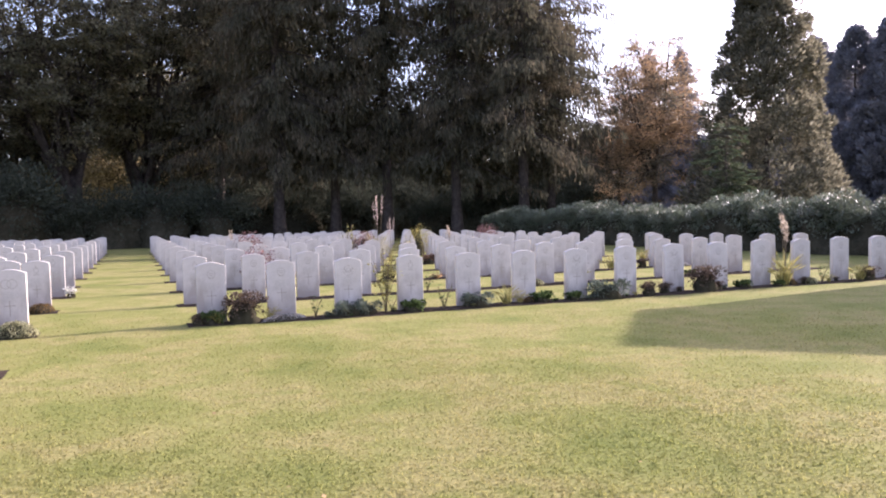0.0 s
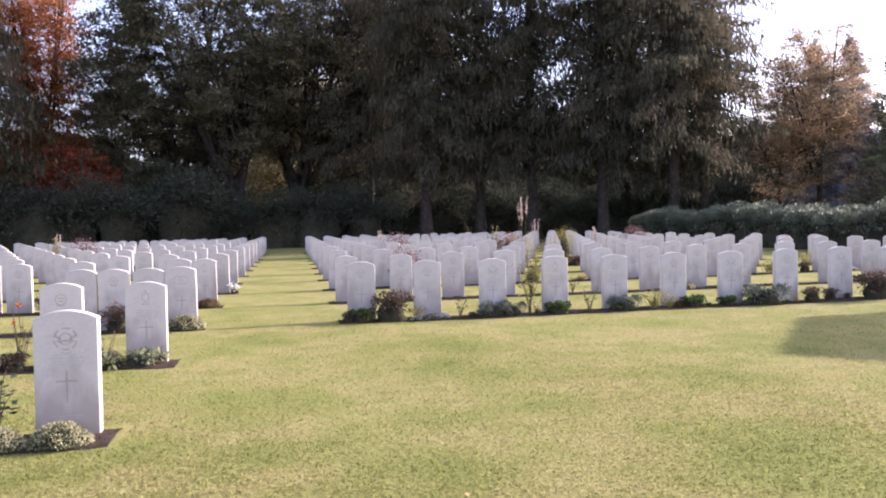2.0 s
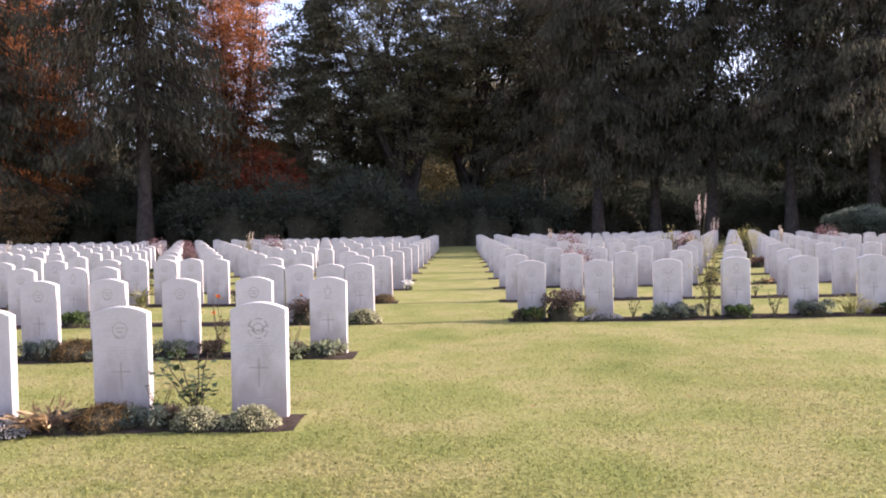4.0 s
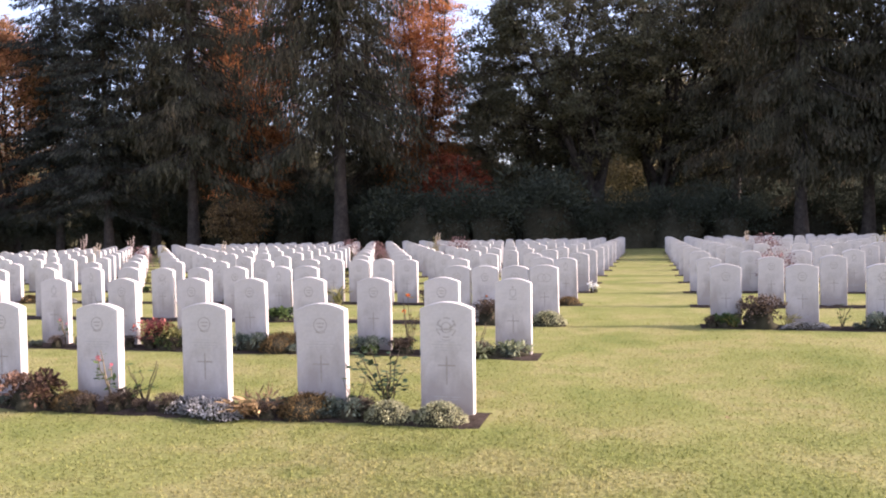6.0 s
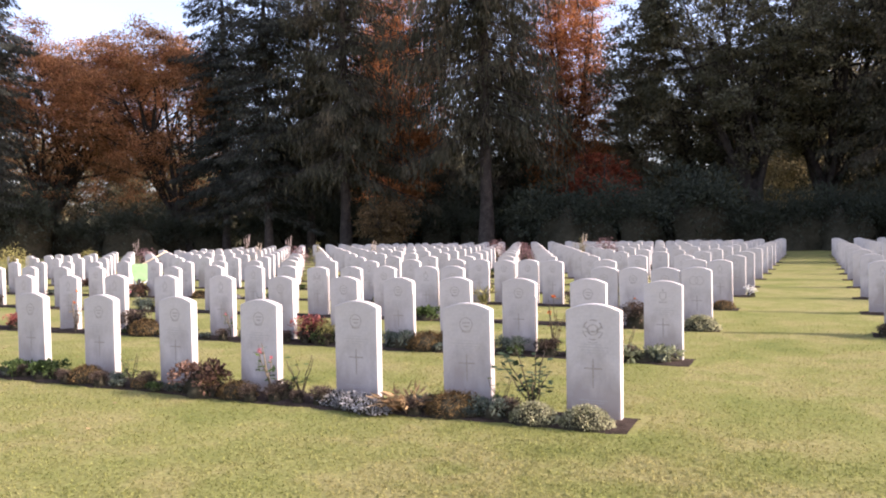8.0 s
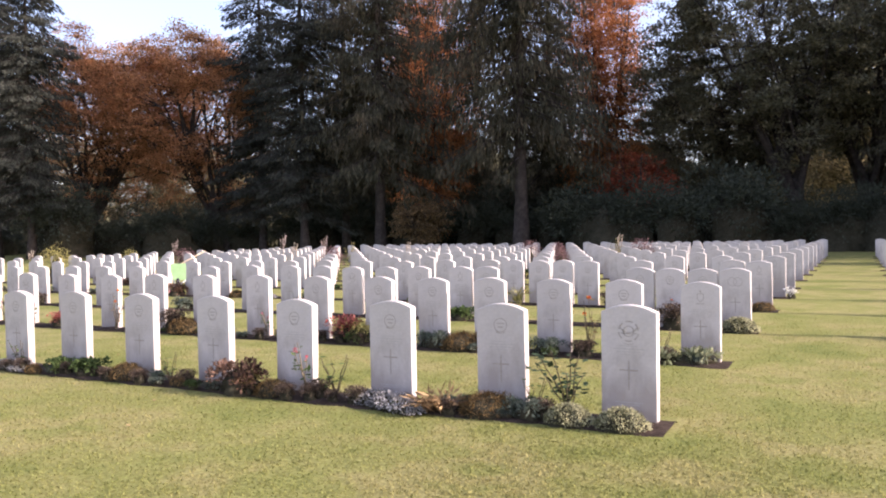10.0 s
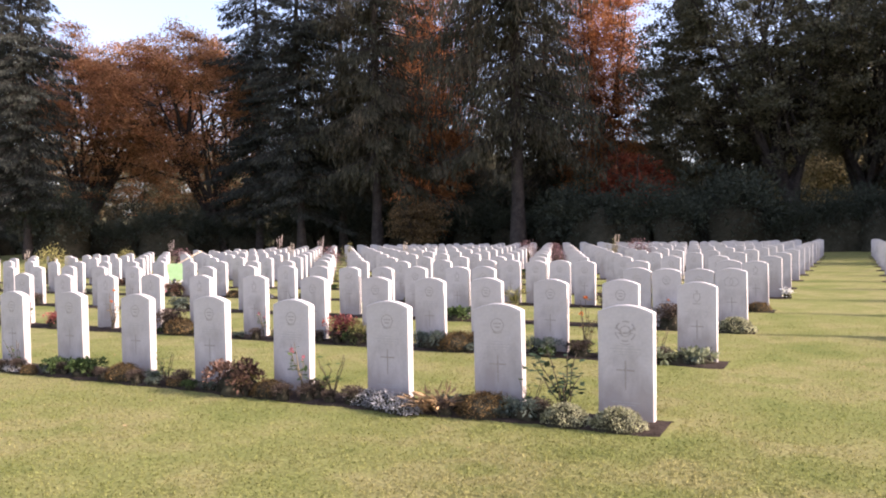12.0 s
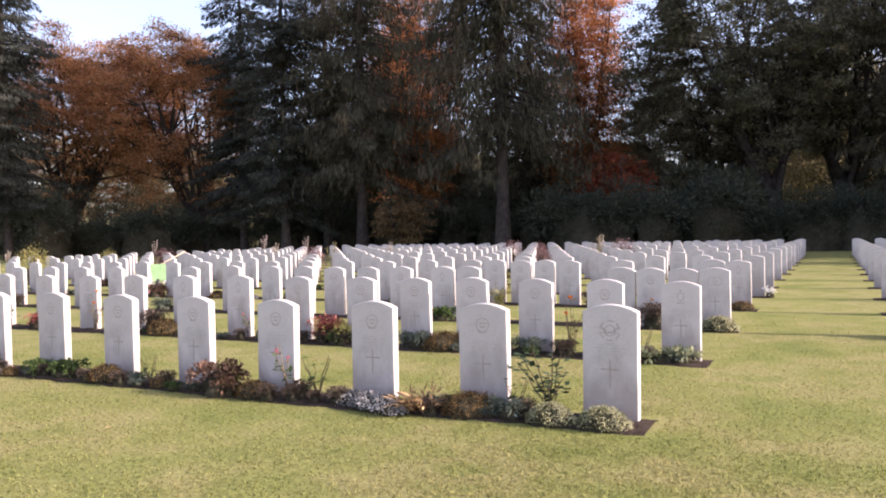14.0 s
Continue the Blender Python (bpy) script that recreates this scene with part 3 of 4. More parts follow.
def make_trees():
    # weeping spruces behind both blocks
    s1 = conifer("spruce", "tall dark weeping spruce with hanging needle curtains", 38, 5.6, M_SPRUCE, 1, bare=6.6, droop=0.5, weep=2.2, step=0.38, density=2.7, size=0.33, power=0.36)
    s2 = conifer("spruce", "tall dark spruce with dense drooping limbs", 35, 5.3, M_SPRUCE, 2, bare=5.8, droop=0.42, weep=1.6, step=0.37, density=2.7, size=0.33, power=0.36)
    s3 = conifer("fir", "tall blue-green fir with level limbs", 31, 4.5, M_FIR, 3, bare=3.9, droop=0.34, weep=0.9, step=0.27, density=3.2, size=0.33, power=0.32, category="fir tree")
    scatter(s1, [(*polar(9.8, 51), 0.3, 1.0), (*polar(17.5, 52), 1.9, 0.97), (*polar(27.3, 50), 4.0, 0.97), (*polar(-21.8, 52), 2.2, 1.25), (*polar(24, 58), 5.2, 1.05), (*polar(-34.4, 64), 3.0, 0.9)])
    scatter(s2, [(*polar(13.7, 53), 0.9, 1.0), (*polar(22.5, 51), 3.9, 1.0), (*polar(29.2, 55), 0.4, 0.95), (*polar(-31.9, 57), 5.0, 1.15), (*polar(5.8, 57), 2.0, 1.05), (*polar(-19.8, 66), 0.7, 0.95), (*polar(-25.0, 70), 1.0, 0.64)])
    scatter(s3, [(*polar(-37.4, 60), 0.3, 1.0), (*polar(-55.0, 69), 1.3, 1.0), (*polar(-56.8, 74), 4.3, 1.0), (*polar(-60, 92), 2.4, 1.2), (*polar(-40.3, 67), 2.9, 0.98), (*polar(-57.5, 88), 0.1, 1.1)])
    # oaks at the end of the aisle
    o1 = broadleaf("oak", "large dark green oak with browning leaves", 20.5, 7.4, 5.6, M_OAKGREEN, 21, 1300, 60, 0.19, 4.6, 0.55, 7, 60, 0.45, lean=(-2.1, 0.0), bulk=0.72, bare_low=0.4, thick=0.34)
    o2 = broadleaf("oak", "large oak with olive and yellow autumn leaves", 17, 7.0, 1.5, M_OLIVE, 22, 800, 50, 0.26, 2.0, 0.4, 5, 24)
    scatter(o1, [(*polar(-3.3, 57), 0.0, 1.0), (*polar(0.5, 60), 3.3, 0.98), (*polar(-6.4, 62), 0.4, 0.74), (*polar(9.0, 64), 4.7, 1.0), (*polar(-11.2, 71), 2.2, 0.62)])
    scatter(o2, [(*polar(-2.8, 122), 0, 1.1), (*polar(1.2, 126), 2.0, 1.1), (*polar(-48.6, 112), 1.0, 0.85), (*polar(-44.6, 108), 3.0, 0.8), (*polar(-53, 114), 3.0, 0.9), (*polar(6.5, 124), 4.0, 1.1), (*polar(1.2, 78), 1.2, 1.0), (*polar(-3.0, 86), 2.9, 1.0), (*polar(-41.5, 112), 4.0, 0.8)])
    # autumn trees
    b1 = broadleaf("beech", "beech in bright orange autumn leaf", 25, 3.7, 1.5, M_ORANGE, 31, 1000, 64, 0.15, 5.0, 0.3, 4, 18, 0.25, wide=0.5, bulk=0.95, thick=0.34)
    scatter(b1, [(*polar(-15.8, 64), 0.5, 1.0), (*polar(-27.8, 66), 2.0, 0.95), (*polar(-29.6, 84), 4.0, 1.1)])
    b2 = broadleaf("copper_maple", "low maple with copper-red leaves", 6.8, 2.6, 0.9, M_RED, 33, 240, 40, 0.17, 1.0, 0.14, 4, 10, 0.3, bulk=0.8)
    scatter(b2, [(*polar(-13.6, 54), 0, 1.0)])
    b4 = broadleaf("copper_maple", "low bronze-leaved maple in the shade", 4.6, 2.2, 0.6, M_BRONZE, 34, 200, 40, 0.16, 0.8, 0.12, 4, 8, 0.3, bulk=0.8)
    scatter(b4, [(*polar(-29.2, 54), 0, 0.85)])
    b3 = broadleaf("broad_oak", "spreading oak with rust-orange leaves and low forking limbs", 20.5, 8.4, 4.8, M_RUST, 35, 1750, 78, 0.16, 2.6, 0.6, 8, 36, 0.5, lean=(-1.9, -1.7), bulk=0.95, bare_low=0.8, thick=0.38)
    scatter(b3, [(*polar(-43.0, 74), 0.0, 0.93), (*polar(-51.8, 80), 3.2, 0.96)])
    # open group beyond the rhododendrons
    c1 = cone_tree("cypress", "broad golden-green cypress lit from one side", 17.5, 4.6, M_CYPRESS, 41)
    scatter(c1, [(*polar(43.6, 54), 0, 1.0)])
    l1 = broadleaf("larch", "golden-brown larch thinning in autumn", 14.3, 3.5, 2.6, M_GOLD, 43, 560, 60, 0.13, 5.0, 0.22, 4, 34, 0.3, wide=0.6)
    scatter(l1, [(*polar(36.4, 60), 0, 1.0), (*polar(34.0, 64), 2.0, 0.86)])
    f2 = conifer("young_spruce", "small green spruce with level limbs beside the hedge", 5.6, 2.2, M_YOUNG, 45, bare=0.3, droop=0.12, weep=0.1, step=0.2, density=3.2, size=0.24)
    scatter(f2, [(*polar(41.1, 42), 0, 1.0)])
    dark = conifer("fir", "dark distant fir with a pointed top, haze put into its colour", 17.5, 5.0, M_FARFIR, 47, bare=0.5, droop=0.3, weep=1.2, step=0.24, density=2.6, size=0.45, power=0.85, category="fir tree")
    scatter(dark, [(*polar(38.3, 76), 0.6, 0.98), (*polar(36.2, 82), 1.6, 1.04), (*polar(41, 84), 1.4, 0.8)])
    haze = cone_tree("fir", "dusky blue-grey fir standing far off, haze put into its colour", 18.0, 4.8, M_FARFIR, 48, 420, 110, 0.4, "fir tree")
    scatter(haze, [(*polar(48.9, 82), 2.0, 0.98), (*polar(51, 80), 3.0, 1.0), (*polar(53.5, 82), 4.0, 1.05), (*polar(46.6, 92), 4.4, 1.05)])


make_trees()


def make_shrubs():
    r = random.Random(5)
    a = shrub("rhododendron", "clipped rhododendron with glossy sunlit leaves", 1.7, 1.3, 1.75, M_RHODO, 51, 16000, 0.1, category="shrub", group="rhododendron hedge", flat=0.55)
    spots = []
    y = 11.0
    while y < 43:
        spots.append((20.0 + r.uniform(-0.25, 0.25), y, r.uniform(1.2, 1.9), r.uniform(0.84, 1.1)))
        y += 1.9
    scatter(a, spots)
    b = shrub("laurel", "tall dark evergreen laurel, deep shade put into its leaf colour", 2.6, 1.8, 3.6, M_RHODO_DARK, 52, 6500, 0.2, category="shrub", group="dark shrubs under the trees")
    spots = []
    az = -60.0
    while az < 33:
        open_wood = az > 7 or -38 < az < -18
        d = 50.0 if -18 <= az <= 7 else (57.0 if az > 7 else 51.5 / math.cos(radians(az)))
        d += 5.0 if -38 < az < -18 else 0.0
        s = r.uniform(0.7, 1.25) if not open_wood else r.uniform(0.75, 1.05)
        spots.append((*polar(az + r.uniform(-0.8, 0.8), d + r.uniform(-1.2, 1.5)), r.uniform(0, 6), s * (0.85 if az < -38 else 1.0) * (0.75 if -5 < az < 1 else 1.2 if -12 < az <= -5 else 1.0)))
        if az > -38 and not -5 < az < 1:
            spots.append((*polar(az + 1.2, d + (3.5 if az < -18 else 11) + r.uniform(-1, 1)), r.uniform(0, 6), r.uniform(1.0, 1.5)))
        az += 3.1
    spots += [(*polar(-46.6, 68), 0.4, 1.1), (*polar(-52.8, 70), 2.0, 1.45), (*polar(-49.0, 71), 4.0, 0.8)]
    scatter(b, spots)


make_shrubs()


def make_far_wood():
    """Distant wood that closes the view behind the trees."""
    r = np.random.default_rng(77)
    n = 90000
    az = np.radians(r.uniform(-75, 75, n))
    top = 11.5 + 2.5 * np.sin(az * 9) + 2.0 * np.sin(az * 23 + 1)
    top = np.where((az < -0.68) | (abs(az + 0.015) < 0.06), top * 0.35, top)
    z = r.random(n) ** 0.8 * top
    d = 105 + r.normal(size=n) * 4 - z * 0.2
    p = np.c_[d * np.sin(az), d * np.cos(az), z]
    l = 1.3 * (0.5 + r.random(n))
    tagged(obj("far_wood", quads("far_wood", leaves(p, r.normal(size=p.shape), l, l * 0.7, r), M_FAR)), "distant hazy mixed wood behind the cemetery", "woodland", kind="stuff")


def make_autumn_wood():
    """Sunlit yellowing thicket far behind the spreading oaks."""
    r = np.random.default_rng(78)
    n = 60000
    az = np.radians(r.uniform(-76, -37, n))
    z = r.random(n) ** 0.9 * (6.5 + 1.5 * np.sin(az * 31) + 1.0 * np.sin(az * 67))
    d = 106 + r.normal(size=n) * 3
    p = np.c_[d * np.sin(az), d * np.cos(az), z]
    l = 0.34 * (0.5 + r.random(n))
    tagged(obj("far_thicket", quads("far_thicket", leaves(p, r.normal(size=p.shape), l, l * 0.7, r), M_THICKET)), "distant yellow-brown sunlit thicket behind the oaks", "woodland", kind="stuff")


make_autumn_wood()
make_far_wood()


# ---- lawn blades ----
def make_blades():
    """Short mown blades on the open lawn nearest to the walk."""
    r = np.random.default_rng(3)
    n = 420000
    rad = np.abs(3.0 + 9.5 * r.random(n) ** 1.55 * (1 + 0.25 * r.normal(size=n)) - 0.5 * r.random(n))
    az = np.radians(r.uniform(-60, 54, n) + r.normal(size=n) * 5)
    x, y = rad * np.sin(az), rad * np.cos(az)
    p = np.c_[x, y, np.zeros(n)]
    k = np.round((y - A_Y) / ROW)
    in_a = (x < A_RIGHT + 0.16) & (y > 4.9) & (y - A_Y - k * ROW > -0.4) & (y - A_Y - k * ROW < 0.2)
    k = np.round((y - B_Y) / ROW)
    in_b = (x > B_LEFT - 0.16) & (y > 10.4) & (y - B_Y - k * ROW > -0.4) & (y - B_Y - k * ROW < 0.2)
    p = p[~(in_a | in_b)]
    p[:, 2] = 0.012 * np.sin(0.31 * p[:, 0] + 0.4) * np.cos(0.27 * p[:, 1]) + 0.006 * np.sin(1.3 * p[:, 0] + 0.7 * p[:, 1]) - 0.004
    m = len(p)
    d = np.c_[r.normal(size=(m, 2)) + np.array([0.25, 0.1]), 0.75 * np.ones(m)]
    l = 0.012 + 0.016 * r.random(m)
    tagged(obj("grass", quads("grass", leaves(p, d, l, 0.006 + 0.004 * r.random(m), r, 0.55), M_BLADE)), "short mown grass blades, green and straw yellow", "grass", kind="stuff")


make_blades()


# ---- unseen shelter, added beside the lawn so that its gable shades the grass ----
M_BRICK = surface("pale_brick", [(0.3, (0.3, 0.2, 0.15)), (0.7, (0.42, 0.3, 0.23))], scale=4, fine=30, fine_amount=0.2, rough=0.9, bump=0.5, bump_scale=30)
M_TILE = surface("roof_tile", [(0.3, (0.12, 0.06, 0.045)), (0.7, (0.2, 0.1, 0.07))], scale=4, fine=20, fine_amount=0.2, rough=0.85, bump=0.5, bump_scale=20)


def make_unseen_shelter():
    x0, x1, y0, y1, eave, top = 16.6, 20.0, 6.85, 10.8, 4.17, 4.8
    root = tagged(new("shelter"), "plain brick shelter with a low tiled gable roof, added out of view to cast a shadow", "shelter")
    ym = 8.85
    bm = bmesh.new()
    prof = [(y0, 0), (y1, 0), (y1, eave - 0.1), (ym, top - 0.12), (y0, eave - 0.1)]
    a = [bm.verts.new((x0 + 0.1, y, z)) for y, z in prof]
    b = [bm.verts.new((x1 - 0.1, y, z)) for y, z in prof]
    bm.faces.new(a)
    bm.faces.new(b[::-1])
    for i in range(5):
        j = (i + 1) % 5
        bm.faces.new((a[j], a[i], b[i], b[j]))
    bmesh.ops.recalc_face_normals(bm, faces=bm.faces)
    part("wall", bm, M_BRICK, root)
    for s_ in (0, 1):
        bm = bmesh.new()
        ya = y0 - 0.1 if s_ == 0 else y1 + 0.1
        vs = [bm.verts.new(v) for v in ((x0, ya, eave - 0.14), (x1, ya, eave - 0.14), (x1, ym, top), (x0, ym, top), (x0, ya, eave - 0.02), (x1, ya, eave - 0.02), (x1, ym, top + 0.12), (x0, ym, top + 0.12))]
        for f in ((0, 1, 2, 3), (7, 6, 5, 4), (0, 4, 5, 1), (1, 5, 6, 2), (2, 6, 7, 3), (3, 7, 4, 0)):
            bm.faces.new([vs[i] for i in f])
        bmesh.ops.recalc_face_normals(bm, faces=bm.faces)
        part("roof", bm, M_TILE, root)


make_unseen_shelter()

# ---- plants in the beds ----
P_GREEN = leaf("small_green_leaf", (0.05, 0.085, 0.03), (0.13, 0.17, 0.06), spread=0.45, scale=8)
P_DKGREEN = leaf("dark_rose_leaf", (0.035, 0.055, 0.03), (0.09, 0.12, 0.06), translucent=0.2, spread=0.4, scale=8)
P_VARIEG = leaf("variegated_leaf", (0.2, 0.2, 0.1), (0.5, 0.48, 0.3), spread=0.5, scale=8)
P_STRIPE = leaf("striped_leaf", (0.12, 0.14, 0.07), (0.31, 0.32, 0.2), spread=0.5, scale=8)
P_GREY = leaf("silver_leaf", (0.2, 0.2, 0.19), (0.45, 0.43, 0.42), spread=0.5, scale=8)
P_BROWN = leaf("bronze_leaf", (0.13, 0.085, 0.04), (0.26, 0.17, 0.07), spread=0.5, scale=8)
P_RUSTY = leaf("rusty_flower_head", (0.07, 0.048, 0.035), (0.2, 0.115, 0.08), spread=0.5, scale=8)
P_DARK = leaf("purple_brown_leaf", (0.08, 0.06, 0.048), (0.16, 0.118, 0.086), spread=0.5, scale=8)
P_BLUE = leaf("blue_green_leaf", (0.09, 0.11, 0.088), (0.19, 0.22, 0.165), spread=0.45, scale=8)
P_STRAW = leaf("withered_leaf", (0.25, 0.155, 0.075), (0.45, 0.31, 0.165), spread=0.5, scale=8)
P_YELLOW = leaf("yellow_green_leaf", (0.27, 0.245, 0.08), (0.47, 0.42, 0.16), spread=0.45, scale=8)
P_REDLEAF = leaf("crimson_leaf", (0.25, 0.06, 0.058), (0.44, 0.17, 0.13), spread=0.45, scale=8)
P_PINK = leaf("pink_petal", (0.6, 0.2, 0.24), (0.85, 0.42, 0.42), spread=0.2, scale=8)
P_ORANGE = leaf("orange_petal", (0.65, 0.12, 0.03), (0.8, 0.25, 0.05), spread=0.2, scale=8)
P_WHITE = leaf("white_petal", (0.7, 0.68, 0.62), (0.85, 0.84, 0.8), spread=0.1, scale=8)
P_BUFF = leaf("buff_plume", (0.38, 0.31, 0.24), (0.6, 0.52, 0.42), spread=0.3, scale=8)
P_DUSK = leaf("dusky_pink_leaf", (0.13, 0.075, 0.075), (0.27, 0.165, 0.16), spread=0.4, scale=8)
P_PLUME = leaf("pinkish_plume", (0.42, 0.33, 0.3), (0.62, 0.51, 0.46), spread=0.3, scale=8)


def mound(label, rx, ry, h, mat, seed, n=900, size=0.03, width=0.5):
    return shrub("cushion_plant", label, rx, ry, h, mat, seed, n, size, width, "plant", "bed plants")


def dome(label, rx, ry, h, mat, seed, n=2200, size=0.016, width=0.6):
    """A tight cushion: a low dome closely covered with tiny leaves."""
    r = np.random.default_rng(seed)
    root = new("cushion_plant")
    g = Geo()
    nb, na = 6, 18
    ph = r.random(4) * 6

    def lump(a, b):
        return 1 + 0.09 * math.sin(3 * a + ph[0]) * math.cos(b) + 0.06 * math.sin(5 * a + 4 * b + ph[1]) + 0.04 * math.sin(9 * a + ph[2])

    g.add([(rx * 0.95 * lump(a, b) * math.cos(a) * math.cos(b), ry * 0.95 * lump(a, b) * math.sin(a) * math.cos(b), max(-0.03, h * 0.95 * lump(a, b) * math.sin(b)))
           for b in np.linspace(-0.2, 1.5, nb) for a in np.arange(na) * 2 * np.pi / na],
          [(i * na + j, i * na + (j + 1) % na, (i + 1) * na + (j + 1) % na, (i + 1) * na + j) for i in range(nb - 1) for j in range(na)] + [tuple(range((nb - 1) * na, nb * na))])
    obj("inner_wood", g.mesh("inner_wood", M_CORE, True), root, "dark closed hull added beneath the tiny leaves")
    a, b = r.random(n) * 2 * np.pi, np.arcsin(r.random(n) ** 0.9)
    k = np.array([lump(x, y) for x, y in zip(a, b)]) * r.uniform(0.9, 1.06, n)
    v = np.c_[np.cos(a) * np.cos(b), np.sin(a) * np.cos(b), np.sin(b)]
    p = v * np.array([rx, ry, h]) * k[:, None]
    l = size * r.uniform(0.7, 1.4, n)
    tagged(obj("foliage", quads("foliage", leaves(p, v + r.normal(size=(n, 3)) * 0.7, l, l * width, r, 0.2), mat), root), kind="stuff")
    return tagged(root, label, "plant", "bed plants")


def rose(label, h, seed, stems=6, leaf_mat=None, flower=None, leaf_n=60, flowers=3, wide=0.3):
    """A thin rose: arching stems, sparse leaves and a few flowers."""
    r = np.random.default_rng(seed)
    root = new("rose_bush")
    P, D = [], []
    tops = []
    for i in range(stems):
        a = r.random() * 2 * np.pi
        w = wide * r.uniform(0.25, 1.0)
        hh = h * r.uniform(0.55, 1.0)
        u = np.linspace(0, 1, 6)
        pts = np.c_[np.cos(a) * w * u ** 1.4 + r.normal(size=6) * 0.008, np.sin(a) * w * 0.6 * u ** 1.4 + r.normal(size=6) * 0.008, hh * u - 0.03 * (1 - u)]
        g = Geo()
        g.tube(pts, np.linspace(0.006, 0.003, 6), 5)
        obj("stem", g.mesh("stem", M_TWIG, True), root)
        tops.append(pts[-1])
        m = max(2, leaf_n // stems)
        q = r.uniform(0.3, 1, m)
        base = np.c_[[np.interp(q, u, pts[:, c]) for c in range(3)]].T
        P.append(base + r.normal(size=base.shape) * 0.03)
        D.append(np.c_[r.normal(size=(m, 2)), r.normal(size=m) * 0.3])
    p, d = np.concatenate(P), np.concatenate(D)
    l = 0.058 * r.uniform(0.7, 1.3, len(p))
    tagged(obj("foliage", quads("foliage", leaves(p, d, l, l * 0.62, r, 0.6), leaf_mat or P_GREEN), root), kind="stuff")
    if flower:
        for t in tops[:flowers]:
            d = unit(r.normal(size=(14, 3)) + np.array([0, 0, 0.8]))
            obj("flower", quads("flower", leaves(np.repeat(t[None], 14, 0) + d * 0.004, d, 0.028, 0.025, r), flower), root, "open rose flower")
    return tagged(root, label, "rose bush", "bed plants")


def tuft(label, h, seed, mat, n=70, wide=0.5, width=0.012, name="grass_tuft"):
    r = np.random.default_rng(seed)
    a = r.random(n) * 2 * np.pi
    d = np.c_[np.cos(a) * wide * r.random(n), np.sin(a) * wide * r.random(n), np.ones(n)]
    p = np.c_[r.normal(size=(n, 2)) * 0.03, np.full(n, -0.01)]
    l = h * r.uniform(0.5, 0.65, n)
    low = leaves(p, d, l, width, r)
    d2 = d.copy()
    d2[:, :2] *= 2.6
    d2[:, 2] = 0.55
    tip = p + unit(d) * l[:, None] * 0.9
    high = leaves(tip, d2, l * 0.85, width * 0.8, r)
    root = tagged(new(name), label, "plant", "bed plants")
    tagged(obj("leafage", quads("leafage", np.concatenate([low, high]), mat), root), kind="stuff")
    return root


def plume(label, h, seed, stems=7, mat=None, wide=0.16):
    r = np.random.default_rng(seed)
    root = tuft(label, h * 0.5, seed + 1, P_YELLOW, 50, 0.3, 0.01, "plume_grass")
    for i in range(stems):
        a = r.random() * 2 * np.pi
        w = wide * r.random()
        top = np.array([np.cos(a) * w, np.sin(a) * w, h * r.uniform(0.75, 1)])
        g = Geo()
        g.tube(np.array([[0, 0, 0], top * 0.5, top]), [0.005, 0.004, 0.002], 4)
        stem = obj("stem", g.mesh("stem", M_TWIG, True), root)
        m = 46
        u = r.random(m)
        p = top * (0.72 + 0.28 * u)[:, None]
        d = np.c_[r.normal(size=(m, 2)) * 0.5, np.ones(m)]
        obj("plume", quads("plume", leaves(p, d, 0.07, 0.011, r), mat or P_PLUME), stem, "soft seed plume")
    return root


def place(proto, spots):
    """(x, y, turn, size), each resting on the bed."""
    first = True
    for x, y, turn, sc in spots:
        m = put(x, y, roll_of_ground(x, y) + 0.02, turn, sc)
        (proto if first else copy_thing(proto, m)).matrix_basis = m
        first = False


def a_bed(k):
    return a_row(k) - 0.17


def b_bed(k):
    return B_Y + ROW * k - 0.17


